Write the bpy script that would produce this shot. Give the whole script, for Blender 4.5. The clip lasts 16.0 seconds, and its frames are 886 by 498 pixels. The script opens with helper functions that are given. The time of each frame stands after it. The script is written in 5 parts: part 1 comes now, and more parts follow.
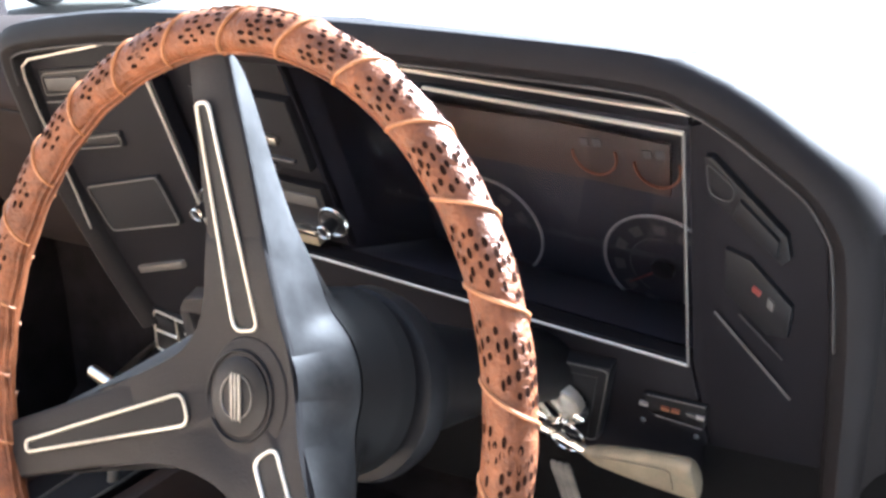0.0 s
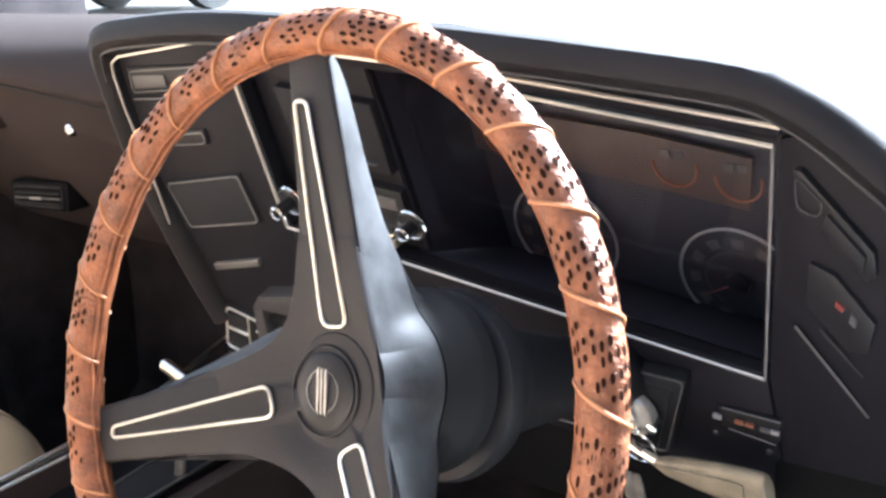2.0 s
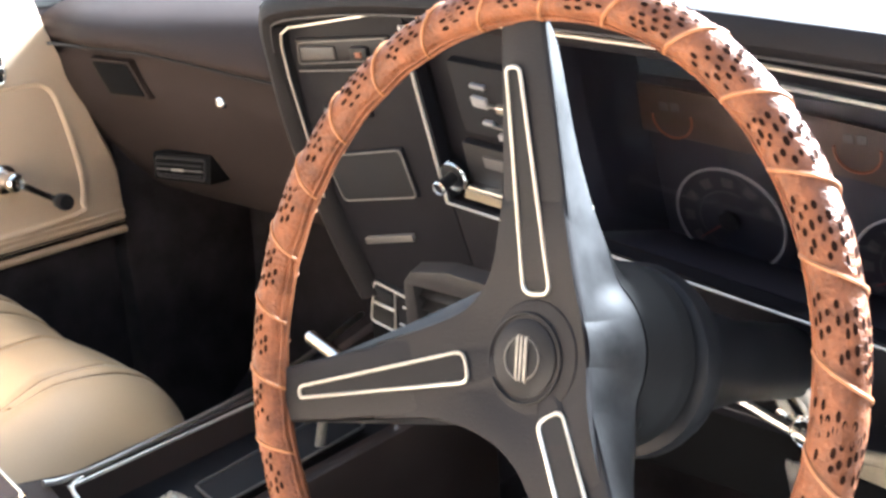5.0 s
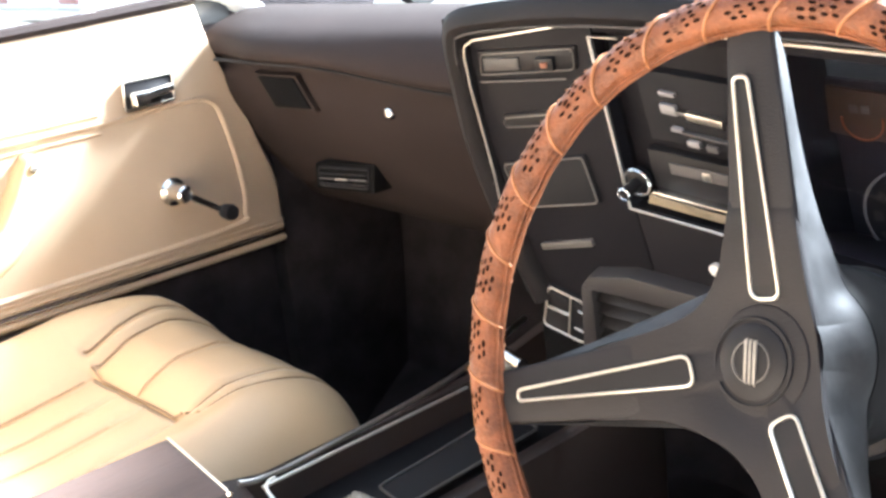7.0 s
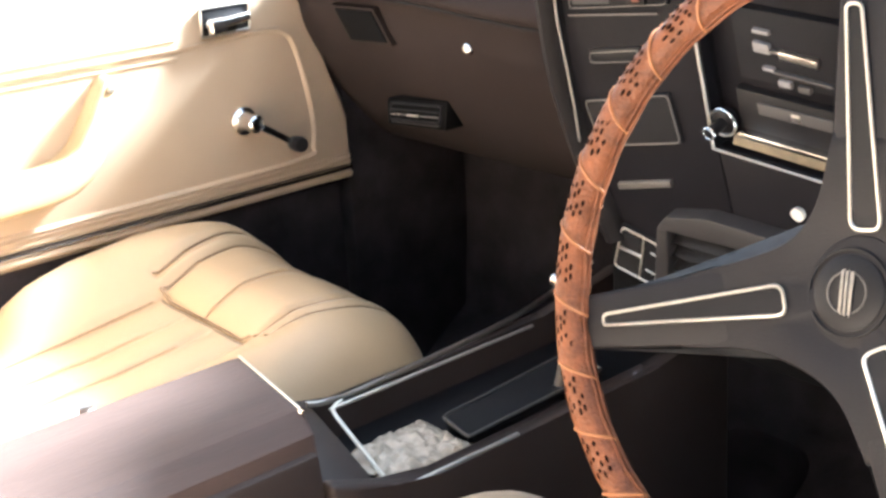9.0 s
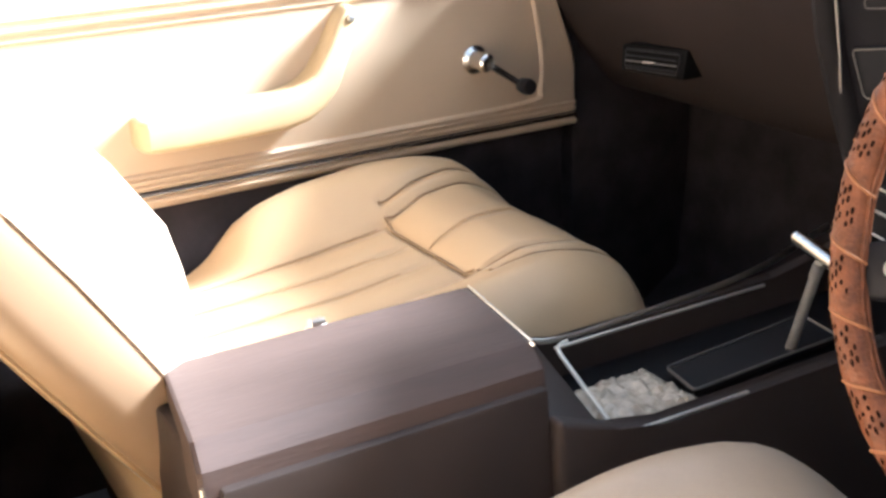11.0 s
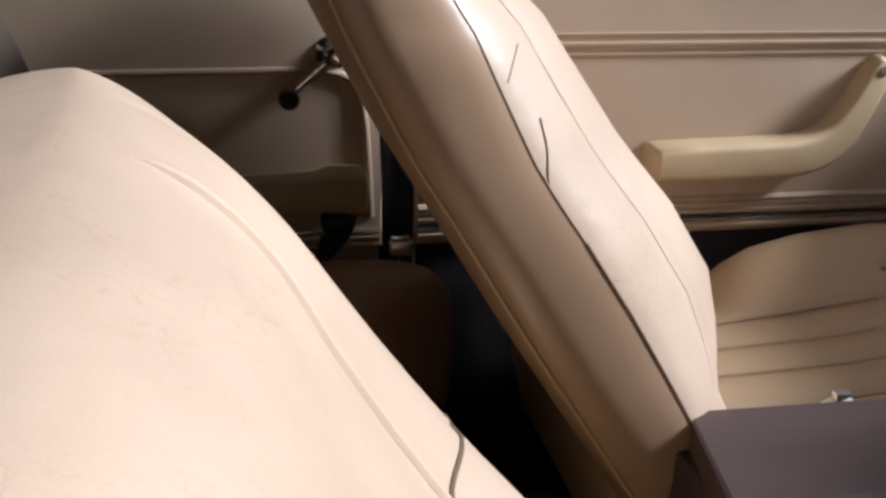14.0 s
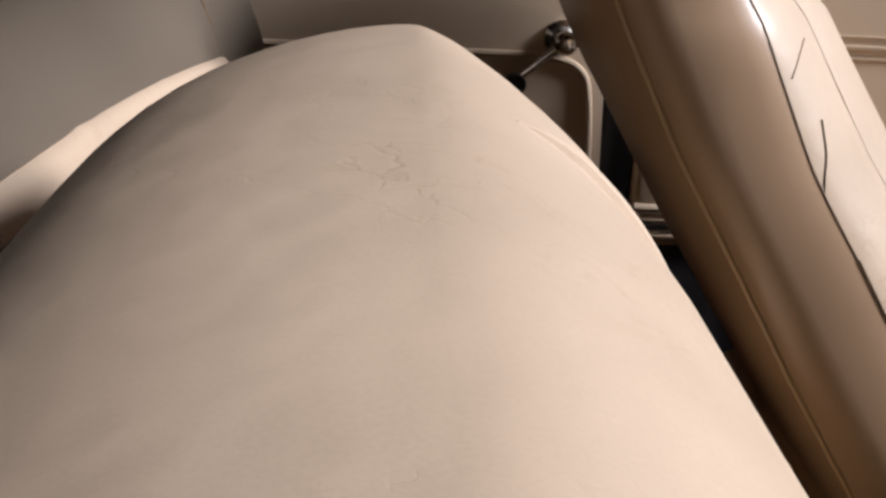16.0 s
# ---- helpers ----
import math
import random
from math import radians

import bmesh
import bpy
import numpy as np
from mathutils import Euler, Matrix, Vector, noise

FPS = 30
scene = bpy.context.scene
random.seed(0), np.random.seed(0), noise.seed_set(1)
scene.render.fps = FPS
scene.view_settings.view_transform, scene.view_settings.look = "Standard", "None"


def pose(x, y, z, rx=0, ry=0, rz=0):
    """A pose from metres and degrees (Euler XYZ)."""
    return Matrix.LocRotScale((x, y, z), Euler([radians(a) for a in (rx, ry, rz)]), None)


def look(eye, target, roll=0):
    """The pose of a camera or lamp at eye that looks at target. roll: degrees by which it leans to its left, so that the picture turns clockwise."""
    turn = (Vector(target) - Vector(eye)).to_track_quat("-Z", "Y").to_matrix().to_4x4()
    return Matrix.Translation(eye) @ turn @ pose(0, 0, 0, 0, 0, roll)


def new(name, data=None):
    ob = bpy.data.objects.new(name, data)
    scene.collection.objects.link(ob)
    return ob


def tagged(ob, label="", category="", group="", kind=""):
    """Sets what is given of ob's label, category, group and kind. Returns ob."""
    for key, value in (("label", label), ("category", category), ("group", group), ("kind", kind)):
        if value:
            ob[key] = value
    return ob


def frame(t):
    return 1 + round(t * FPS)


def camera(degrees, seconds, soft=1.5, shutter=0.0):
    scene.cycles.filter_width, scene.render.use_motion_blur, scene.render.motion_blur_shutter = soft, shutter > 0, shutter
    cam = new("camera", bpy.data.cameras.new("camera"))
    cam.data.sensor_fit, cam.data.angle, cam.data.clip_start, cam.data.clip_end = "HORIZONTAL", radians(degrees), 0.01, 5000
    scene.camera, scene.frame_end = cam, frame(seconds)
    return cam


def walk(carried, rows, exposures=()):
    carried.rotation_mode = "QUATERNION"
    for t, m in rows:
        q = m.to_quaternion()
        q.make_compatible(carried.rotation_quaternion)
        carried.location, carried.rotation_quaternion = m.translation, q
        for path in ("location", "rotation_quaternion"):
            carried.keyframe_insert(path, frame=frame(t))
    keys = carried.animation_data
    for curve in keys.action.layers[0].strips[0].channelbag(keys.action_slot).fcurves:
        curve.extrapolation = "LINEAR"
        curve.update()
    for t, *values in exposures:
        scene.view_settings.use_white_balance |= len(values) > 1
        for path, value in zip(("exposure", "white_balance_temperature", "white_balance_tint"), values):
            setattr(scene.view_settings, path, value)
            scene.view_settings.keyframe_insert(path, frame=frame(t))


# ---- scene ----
cam = camera(41.0, 16.0, soft=2.9)
PATH = [
    (0, (0.787, -0.377, 1.098), (-0.36, 1.129, 0.452), -6.3),
    (0.5, (0.784, -0.381, 1.097), (-0.378, 1.116, 0.46), -6.0),
    (1, (0.782, -0.385, 1.097), (-0.396, 1.102, 0.462), -5.9),
    (1.5, (0.779, -0.39, 1.098), (-0.417, 1.085, 0.47), -5.6),
    (2, (0.776, -0.396, 1.098), (-0.44, 1.066, 0.478), -5.1),
    (2.5, (0.772, -0.403, 1.1), (-0.468, 1.043, 0.491), -4.5),
    (3, (0.764, -0.414, 1.097), (-0.499, 1.013, 0.492), -3.2),
    (3.5, (0.757, -0.423, 1.093), (-0.528, 0.981, 0.478), -2.2),
    (3.7, (0.755, -0.428, 1.09), (-0.535, 0.971, 0.475), -1.7),
    (5.8, (0.711, -0.457, 1.088), (-0.64, 0.88, 0.466), -6.2),
    (6, (0.708, -0.465, 1.09), (-0.653, 0.861, 0.465), -6.6),
    (6.5, (0.701, -0.483, 1.098), (-0.703, 0.801, 0.485), -7.0),
    (7, (0.696, -0.5, 1.103), (-0.748, 0.749, 0.508), -6.4),
    (7.5, (0.69, -0.512, 1.104), (-0.778, 0.709, 0.51), -5.3),
    (8, (0.686, -0.516, 1.096), (-0.785, 0.69, 0.478), -5.2),
    (8.2, (0.685, -0.517, 1.091), (-0.783, 0.687, 0.462), -4.6),
    (10.3, (0.673, -0.553, 1.076), (-0.846, 0.54, 0.37), -2.9),
    (10.5, (0.665, -0.555, 1.071), (-0.881, 0.502, 0.37), -2.2),
    (11, (0.646, -0.568, 1.056), (-0.992, 0.347, 0.364), -2.7),
    (11.5, (0.64, -0.584, 1.065), (-1.048, 0.248, 0.385), -1.5),
    (12, (0.625, -0.618, 1.073), (-1.108, 0.122, 0.404), -0.6),
    (12.5, (0.601, -0.642, 1.078), (-1.177, -0.014, 0.411), -1.4),
    (13, (0.588, -0.665, 1.086), (-1.215, -0.116, 0.417), -0.0),
    (13.5, (0.581, -0.685, 1.083), (-1.243, -0.214, 0.411), 1.0),
    (14, (0.57, -0.703, 1.086), (-1.276, -0.343, 0.404), 1.5),
    (14.5, (0.564, -0.721, 1.09), (-1.295, -0.453, 0.403), 2.8),
    (15, (0.555, -0.748, 1.083), (-1.308, -0.542, 0.387), 4.8),
    (15.5, (0.538, -0.758, 1.076), (-1.326, -0.579, 0.372), 4.7),
    (16, (0.519, -0.769, 1.066), (-1.350, -0.650, 0.365), 3.7),
]
EXPOSURES = [(0, 3.88, 5300, 8), (3.5, 4.02, 5350, 7), (6, 4.14, 5450, 6), (8.2, 4.04, 5450, 6), (10.5, 3.7, 5450, 7), (11, 3.32, 5450, 8), (12, 2.12, 5500, 9), (12.5, 1.44, 5550, 11), (13, 0.8, 5550, 12), (13.5, 0.6, 5550, 14), (14.5, 0.5, 5600, 15), (15.2, 0.48, 5700, 15), (16, 0.45, 5800, 15)]
walk(cam, [(t, look(eye, target, roll)) for t, eye, target, roll in PATH], exposures=EXPOSURES)

# ---- light ----
world = bpy.data.worlds.new("sky")
scene.world = world
world.use_nodes = True
wn = world.node_tree.nodes
sky = wn.new("ShaderNodeTexSky")
sky.sky_type = "NISHITA"
sky.sun_disc = False
sky.sun_elevation, sky.sun_rotation = radians(34), radians(12)
sky.altitude, sky.air_density, sky.dust_density = 50, 1.2, 3.0
wn["Background"].inputs[1].default_value = 0.05
# thin haze: the sky's blue washed out to a warm white
haze = wn.new("ShaderNodeHueSaturation")
haze.inputs["Saturation"].default_value = 0.45
warm = wn.new("ShaderNodeMix")
warm.data_type, warm.blend_type = "RGBA", "MULTIPLY"
warm.inputs[0].default_value = 1.0
warm.inputs[7].default_value = (1.0, 0.97, 0.93, 1)
world.node_tree.links.new(sky.outputs[0], haze.inputs["Color"])
world.node_tree.links.new(haze.outputs[0], warm.inputs[6])
world.node_tree.links.new(warm.outputs[2], wn["Background"].inputs[0])

sun_data = bpy.data.lights.new("sun", "SUN")
sun_data.energy, sun_data.angle, sun_data.color = 5.0, radians(16), (1.0, 0.975, 0.94)
sun = new("sun", sun_data)
sun.matrix_world = look((1.066, 5.016, 3.459), (0, 0, 0))


# ---- materials ----
def mat(name, color, rough=0.5, metal=0.0, vary=0.15, grain=900.0, bump=0.08, stain=6.0, spec=0.5, coat=0.0, worn=None, stretch=None):
    """A surface with two scales of variation: fine grain in relief, broad stains in tone."""
    m = bpy.data.materials.new(name)
    m.use_nodes = True
    nt = m.node_tree
    bs = nt.nodes["Principled BSDF"]
    bs.inputs["Metallic"].default_value = metal
    bs.inputs["Specular IOR Level"].default_value = spec
    bs.inputs["Coat Weight"].default_value = coat
    geo = nt.nodes.new("ShaderNodeTexCoord")
    big = nt.nodes.new("ShaderNodeTexNoise")
    big.inputs["Scale"].default_value, big.inputs["Detail"].default_value = stain, 6
    fine = nt.nodes.new("ShaderNodeTexNoise")
    fine.inputs["Scale"].default_value, fine.inputs["Detail"].default_value = grain, 3
    for n in (big, fine):
        if stretch:
            mp = nt.nodes.new("ShaderNodeMapping")
            mp.inputs["Scale"].default_value = stretch
            nt.links.new(geo.outputs["Object"], mp.inputs["Vector"])
            nt.links.new(mp.outputs[0], n.inputs["Vector"])
        else:
            nt.links.new(geo.outputs["Object"], n.inputs["Vector"])
    ramp = nt.nodes.new("ShaderNodeValToRGB")
    dark = [c * (1 - vary) for c in color]
    light = [min(1, c * (1 + vary)) for c in color] if worn is None else worn
    ramp.color_ramp.elements[0].position, ramp.color_ramp.elements[1].position = 0.3, 0.72
    ramp.color_ramp.elements[0].color = (*dark, 1)
    ramp.color_ramp.elements[1].color = (*light, 1)
    mix = nt.nodes.new("ShaderNodeMath")
    mix.operation = "MULTIPLY_ADD"
    mix.inputs[1].default_value = 0.25
    nt.links.new(fine.outputs["Fac"], mix.inputs[0])
    scaled = nt.nodes.new("ShaderNodeMath")
    scaled.operation = "MULTIPLY"
    scaled.inputs[1].default_value = 0.75
    nt.links.new(big.outputs["Fac"], scaled.inputs[0])
    nt.links.new(scaled.outputs[0], mix.inputs[2])
    nt.links.new(mix.outputs[0], ramp.inputs["Fac"])
    nt.links.new(ramp.outputs["Color"], bs.inputs["Base Color"])
    rr = nt.nodes.new("ShaderNodeMapRange")
    rr.inputs["To Min"].default_value, rr.inputs["To Max"].default_value = max(0.02, rough - 0.08), min(1, rough + 0.1)
    nt.links.new(big.outputs["Fac"], rr.inputs["Value"])
    nt.links.new(rr.outputs[0], bs.inputs["Roughness"])
    if bump:
        bp = nt.nodes.new("ShaderNodeBump")
        bp.inputs["Strength"].default_value, bp.inputs["Distance"].default_value = bump, 0.002
        nt.links.new(fine.outputs["Fac"], bp.inputs["Height"])
        nt.links.new(bp.outputs[0], bs.inputs["Normal"])
    return m


def creased(m, scale, strength, stretch=(1, 1, 1)):
    """Adds shallow irregular creases to the relief of a leather."""
    nt = m.node_tree
    bp = next(n for n in nt.nodes if n.type == "BUMP")
    geo = next(n for n in nt.nodes if n.type == "TEX_COORD")
    warp = nt.nodes.new("ShaderNodeTexNoise")
    warp.inputs["Scale"].default_value, warp.inputs["Detail"].default_value = scale * 0.6, 4
    add = nt.nodes.new("ShaderNodeVectorMath")
    add.operation = "MULTIPLY_ADD"
    add.inputs[1].default_value = (0.05, 0.05, 0.05)
    turn = nt.nodes.new("ShaderNodeMapping")
    turn.inputs["Rotation"].default_value = (radians(32), 0, radians(12))
    mp = nt.nodes.new("ShaderNodeMapping")
    mp.inputs["Scale"].default_value = stretch
    nt.links.new(geo.outputs["Object"], warp.inputs["Vector"])
    nt.links.new(warp.outputs["Color"], add.inputs[0])
    nt.links.new(geo.outputs["Object"], add.inputs[2])
    nt.links.new(add.outputs[0], turn.inputs["Vector"])
    nt.links.new(turn.outputs[0], mp.inputs["Vector"])
    cells = nt.nodes.new("ShaderNodeTexVoronoi")
    cells.feature = "DISTANCE_TO_EDGE"
    cells.inputs["Scale"].default_value = scale
    nt.links.new(mp.outputs[0], cells.inputs["Vector"])
    lim = nt.nodes.new("ShaderNodeMapRange")
    lim.inputs["From Max"].default_value = 0.028
    nt.links.new(cells.outputs["Distance"], lim.inputs["Value"])
    gate = nt.nodes.new("ShaderNodeTexNoise")
    gate.inputs["Scale"].default_value = 5.0
    gm = nt.nodes.new("ShaderNodeMapRange")
    gm.inputs["From Min"].default_value, gm.inputs["From Max"].default_value = 0.5, 0.62
    nt.links.new(geo.outputs["Object"], gate.inputs["Vector"])
    nt.links.new(gate.outputs["Fac"], gm.inputs["Value"])
    inv = nt.nodes.new("ShaderNodeMath")
    inv.operation = "SUBTRACT"
    inv.inputs[0].default_value = 1.0
    nt.links.new(lim.outputs[0], inv.inputs[1])
    mul = nt.nodes.new("ShaderNodeMath")
    mul.operation = "MULTIPLY"
    nt.links.new(inv.outputs[0], mul.inputs[0])
    nt.links.new(gm.outputs[0], mul.inputs[1])
    b2 = nt.nodes.new("ShaderNodeBump")
    b2.invert = True
    b2.inputs["Strength"].default_value, b2.inputs["Distance"].default_value = strength, 0.002
    nt.links.new(mul.outputs[0], b2.inputs["Height"])
    nt.links.new(bp.outputs[0], b2.inputs["Normal"])
    bs = nt.nodes["Principled BSDF"]
    broad = nt.nodes.new("ShaderNodeTexNoise")
    broad.inputs["Scale"].default_value, broad.inputs["Detail"].default_value = 14.0, 3
    nt.links.new(geo.outputs["Object"], broad.inputs["Vector"])
    b3 = nt.nodes.new("ShaderNodeBump")
    b3.inputs["Strength"].default_value, b3.inputs["Distance"].default_value = 0.22, 0.012
    nt.links.new(broad.outputs["Fac"], b3.inputs["Height"])
    nt.links.new(b2.outputs[0], b3.inputs["Normal"])
    nt.links.new(b3.outputs[0], bs.inputs["Normal"])
    # slightly darker colour along the creases
    ramp = next(n for n in nt.nodes if n.type == "VALTORGB")
    crease_tone = nt.nodes.new("ShaderNodeMix")
    crease_tone.data_type, crease_tone.blend_type = "RGBA", "MULTIPLY"
    crease_tone.inputs[7].default_value = (0.92, 0.89, 0.85, 1)
    nt.links.new(mul.outputs[0], crease_tone.inputs[0])
    nt.links.new(ramp.outputs["Color"], crease_tone.inputs[6])
    nt.links.new(crease_tone.outputs[2], bs.inputs["Base Color"])
    return m


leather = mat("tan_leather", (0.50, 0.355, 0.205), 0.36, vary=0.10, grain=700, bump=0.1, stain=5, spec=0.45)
# brown leather for the backrest's sides and back, darkened to stand for shade
shaded_back_leather = mat("shaded_brown_leather", (0.335, 0.222, 0.133), 0.33, vary=0.08, grain=800, bump=0.06, stain=9, spec=0.65)
# greyer tan for the bench back, darkened further in place of shade
shaded_grey_leather = mat("shaded_grey_tan_leather", (0.110, 0.086, 0.062), 0.5, vary=0.14, grain=700, bump=0.1, stain=6, spec=0.2)
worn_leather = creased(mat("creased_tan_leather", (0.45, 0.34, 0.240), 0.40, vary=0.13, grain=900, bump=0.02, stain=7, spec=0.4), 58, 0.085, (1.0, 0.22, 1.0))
door_vinyl = mat("tan_door_vinyl", (0.46, 0.352, 0.245), 0.42, vary=0.1, grain=900, bump=0.14, stain=4, spec=0.4)
armrest_vinyl = mat("cream_armrest_vinyl", (0.42, 0.315, 0.175), 0.42, vary=0.1, grain=700, bump=0.15, stain=14)
crease_tan = mat("crease_tan", (0.43, 0.335, 0.25), 0.7, vary=0.15, bump=0)
seam_brown = mat("brown_seam", (0.24, 0.155, 0.085), 0.8, vary=0.25)
seam_dark = mat("dark_seam", (0.12, 0.075, 0.04), 0.8, vary=0.3)
piping_tan = mat("tan_piping", (0.42, 0.29, 0.16), 0.5, vary=0.15)
dash_vinyl = mat("dark_dash_vinyl", (0.015, 0.0130, 0.0135), 0.55, vary=0.25, grain=1100, bump=0.25, stain=7, spec=0.16)
dash_brown = mat("brown_dash_vinyl", (0.027, 0.0202, 0.0184), 0.72, vary=0.2, grain=1100, bump=0.25, stain=6, spec=0.06)
black_plastic = mat("black_plastic", (0.013, 0.0125, 0.0137), 0.42, vary=0.25, grain=600, bump=0.06, spec=0.22)
void_black = mat("deep_black", (0.006, 0.0058, 0.006), 0.9, vary=0.3, bump=0, spec=0.05)
black_matt = mat("black_matt", (0.012, 0.0115, 0.013), 0.75, vary=0.3, bump=0.1, spec=0.25)
fascia_black = mat("fascia_black", (0.0105, 0.0098, 0.0120), 0.5, spec=0.10, vary=0.25, grain=800, bump=0.1)
carpet = mat("dark_carpet", (0.030, 0.025, 0.026), 0.95, vary=0.45, grain=500, bump=0.9, stain=20, spec=0.1)
chrome = mat("chrome", (0.78, 0.76, 0.72), 0.16, metal=1.0, vary=0.08, bump=0.02)
dull_chrome = mat("dull_chrome", (0.62, 0.59, 0.54), 0.3, metal=1.0, vary=0.15, bump=0.03)
silver_line = mat("silver_trim_line", (0.74, 0.70, 0.62), 0.34, metal=0.75, vary=0.12, bump=0.03)
dim_line = mat("faded_trim_line", (0.15, 0.14, 0.13), 0.42, metal=0.5, vary=0.2, bump=0.03)
spoke_vinyl = mat("spoke_vinyl", (0.0145, 0.0130, 0.0140), 0.52, spec=0.25, vary=0.25, grain=900, bump=0.2)
spoke_steel = mat("spoke_grey_side", (0.034, 0.034, 0.035), 0.52, metal=0.2, vary=0.5, grain=160, bump=0.06, stain=45, spec=0.25)
badge_grey = mat("worn_badge_silver", (0.30, 0.28, 0.25), 0.4, metal=0.4, vary=0.3, grain=300, bump=0.03, stain=120)
boss_black = mat("boss_dark_grey", (0.011, 0.0105, 0.0105), 0.55, vary=0.25, grain=500, bump=0.03, spec=0.12)
wrap_leather = mat("brown_wheel_leather", (0.155, 0.050, 0.017), 0.45, vary=0.4, grain=420, bump=0.6, stain=75, spec=0.38, worn=(0.275, 0.094, 0.034))
lace_cord = mat("orange_lace", (0.36, 0.145, 0.052), 0.5, vary=0.2, grain=900, bump=0.2)
hole_dark = mat("punched_hole", (0.020, 0.009, 0.006), 0.95, vary=0.2, bump=0, spec=0.02)
lid_vinyl = mat("brown_console_vinyl", (0.085, 0.057, 0.048), 0.6, vary=0.18, grain=500, bump=0.3, stain=60, spec=0.3, stretch=(1, 0.10, 1))
console_vinyl = mat("dark_console_vinyl", (0.050, 0.036, 0.031), 0.5, vary=0.2, grain=900, bump=0.25, stain=8, spec=0.4)
beige_plastic = mat("beige_plastic", (0.21, 0.175, 0.12), 0.5, vary=0.35, grain=500, bump=0.08, stain=60)
white_plastic = mat("white_plastic", (0.80, 0.78, 0.72), 0.35, vary=0.06, bump=0.02)
rubber = mat("black_rubber", (0.012, 0.012, 0.012), 0.6, vary=0.3, bump=0.15)
cloth_belt = mat("black_webbing", (0.013, 0.012, 0.012), 0.8, vary=0.3, grain=1500, bump=0.5)
body_paint = mat("white_body_paint", (0.80, 0.80, 0.78), 0.25, vary=0.03, grain=300, bump=0.01, coat=0.6)
headlining = mat("headlining", (0.12, 0.105, 0.09), 0.9, vary=0.08, grain=900, bump=0.3)
concrete = mat("grey_concrete", (0.11, 0.107, 0.10), 0.9, vary=0.15, grain=80, bump=0.4, stain=1.5, spec=0.2)
wall_brown = mat("shade_wall_dark_brown", (0.075, 0.06, 0.05), 0.9, vary=0.2, grain=60, bump=0.4, stain=2, spec=0.2)
print_dim = mat("dim_print", (0.075, 0.07, 0.068), 0.6, vary=0.1, bump=0)
needle_red = mat("needle_red", (0.18, 0.03, 0.025), 0.5, vary=0.1, bump=0)
print_grey = mat("dial_print", (0.25, 0.24, 0.24), 0.6, vary=0.1, bump=0)
outlet_grey = mat("outlet_grey", (0.032, 0.029, 0.029), 0.5, vary=0.2, grain=900, bump=0.1)
amber = mat("amber_print_and_glow", (0.20, 0.075, 0.038), 0.6, vary=0.15, bump=0)
crinkle = mat("clear_crinkled_film", (0.58, 0.49, 0.38), 0.22, vary=0.3, grain=120, bump=0.4, stain=60)
lock_silver = mat("worn_silver_lock", (0.56, 0.52, 0.46), 0.32, metal=0.75, vary=0.25, grain=300, bump=0.05, stain=80)
red_paint = mat("red_faded_paint", (0.42, 0.22, 0.20), 0.5, vary=0.2)


def glass(name, tint, rough=0.02):
    m = bpy.data.materials.new(name)
    m.use_nodes = True
    nt = m.node_tree
    nt.nodes.remove(nt.nodes["Principled BSDF"])
    gl, tr, mx = (nt.nodes.new("ShaderNodeBsdfGlossy"), nt.nodes.new("ShaderNodeBsdfTransparent"), nt.nodes.new("ShaderNodeMixShader"))
    gl.inputs["Roughness"].default_value = rough
    tr.inputs["Color"].default_value = (*tint, 1)
    mx.inputs[0].default_value = 0.035
    nt.links.new(tr.outputs[0], mx.inputs[1])
    nt.links.new(gl.outputs[0], mx.inputs[2])
    nt.links.new(mx.outputs[0], nt.nodes["Material Output"].inputs["Surface"])
    return m


box_brown = mat("cluster_black", (0.022, 0.020, 0.029), 0.6, vary=0.3)
dial_face = mat("dial_face", (0.022, 0.0205, 0.031), 0.6, vary=0.3, bump=0)
dial_glass = glass("instrument_lens", (0.97, 0.97, 0.98), 0.08)
dimming_glass = glass("dimming_rear_glass", (0.03, 0.03, 0.029))
window_glass = glass("window_glass", (0.94, 0.96, 0.95))


# ---- mesh helpers ----
def part(name, bm, material, parent=None, label="", smooth=True):
    me = bpy.data.meshes.new(name)
    bmesh.ops.recalc_face_normals(bm, faces=bm.faces)
    bm.to_mesh(me)
    bm.free()
    me.materials.append(material)
    if smooth:
        me.polygons.foreach_set("use_smooth", [True] * len(me.polygons))
        me.set_sharp_from_angle(angle=radians(40))
    ob = new(name, me)
    if parent is not None:
        ob.parent = parent
    if label:
        ob["label"] = label
    return ob


def thing(name, at, label, category, group="", kind=""):
    ob = new(name)
    ob.matrix_world = at if isinstance(at, Matrix) else Matrix.Translation(at)
    return tagged(ob, label, category, group, kind)


def box(lo, hi, bevel=0.003, seg=2):
    bm = bmesh.new()
    bmesh.ops.create_cube(bm, size=1)
    size = [b - a for a, b in zip(lo, hi)]
    mid = [(a + b) / 2 for a, b in zip(lo, hi)]
    bmesh.ops.transform(bm, matrix=Matrix.Translation(mid) @ Matrix.Diagonal((*size, 1)), verts=bm.verts)
    if bevel:
        bmesh.ops.bevel(bm, geom=bm.edges[:], offset=min(bevel, 0.45 * min(size)), segments=seg, affect="EDGES", profile=0.5)
    return bm


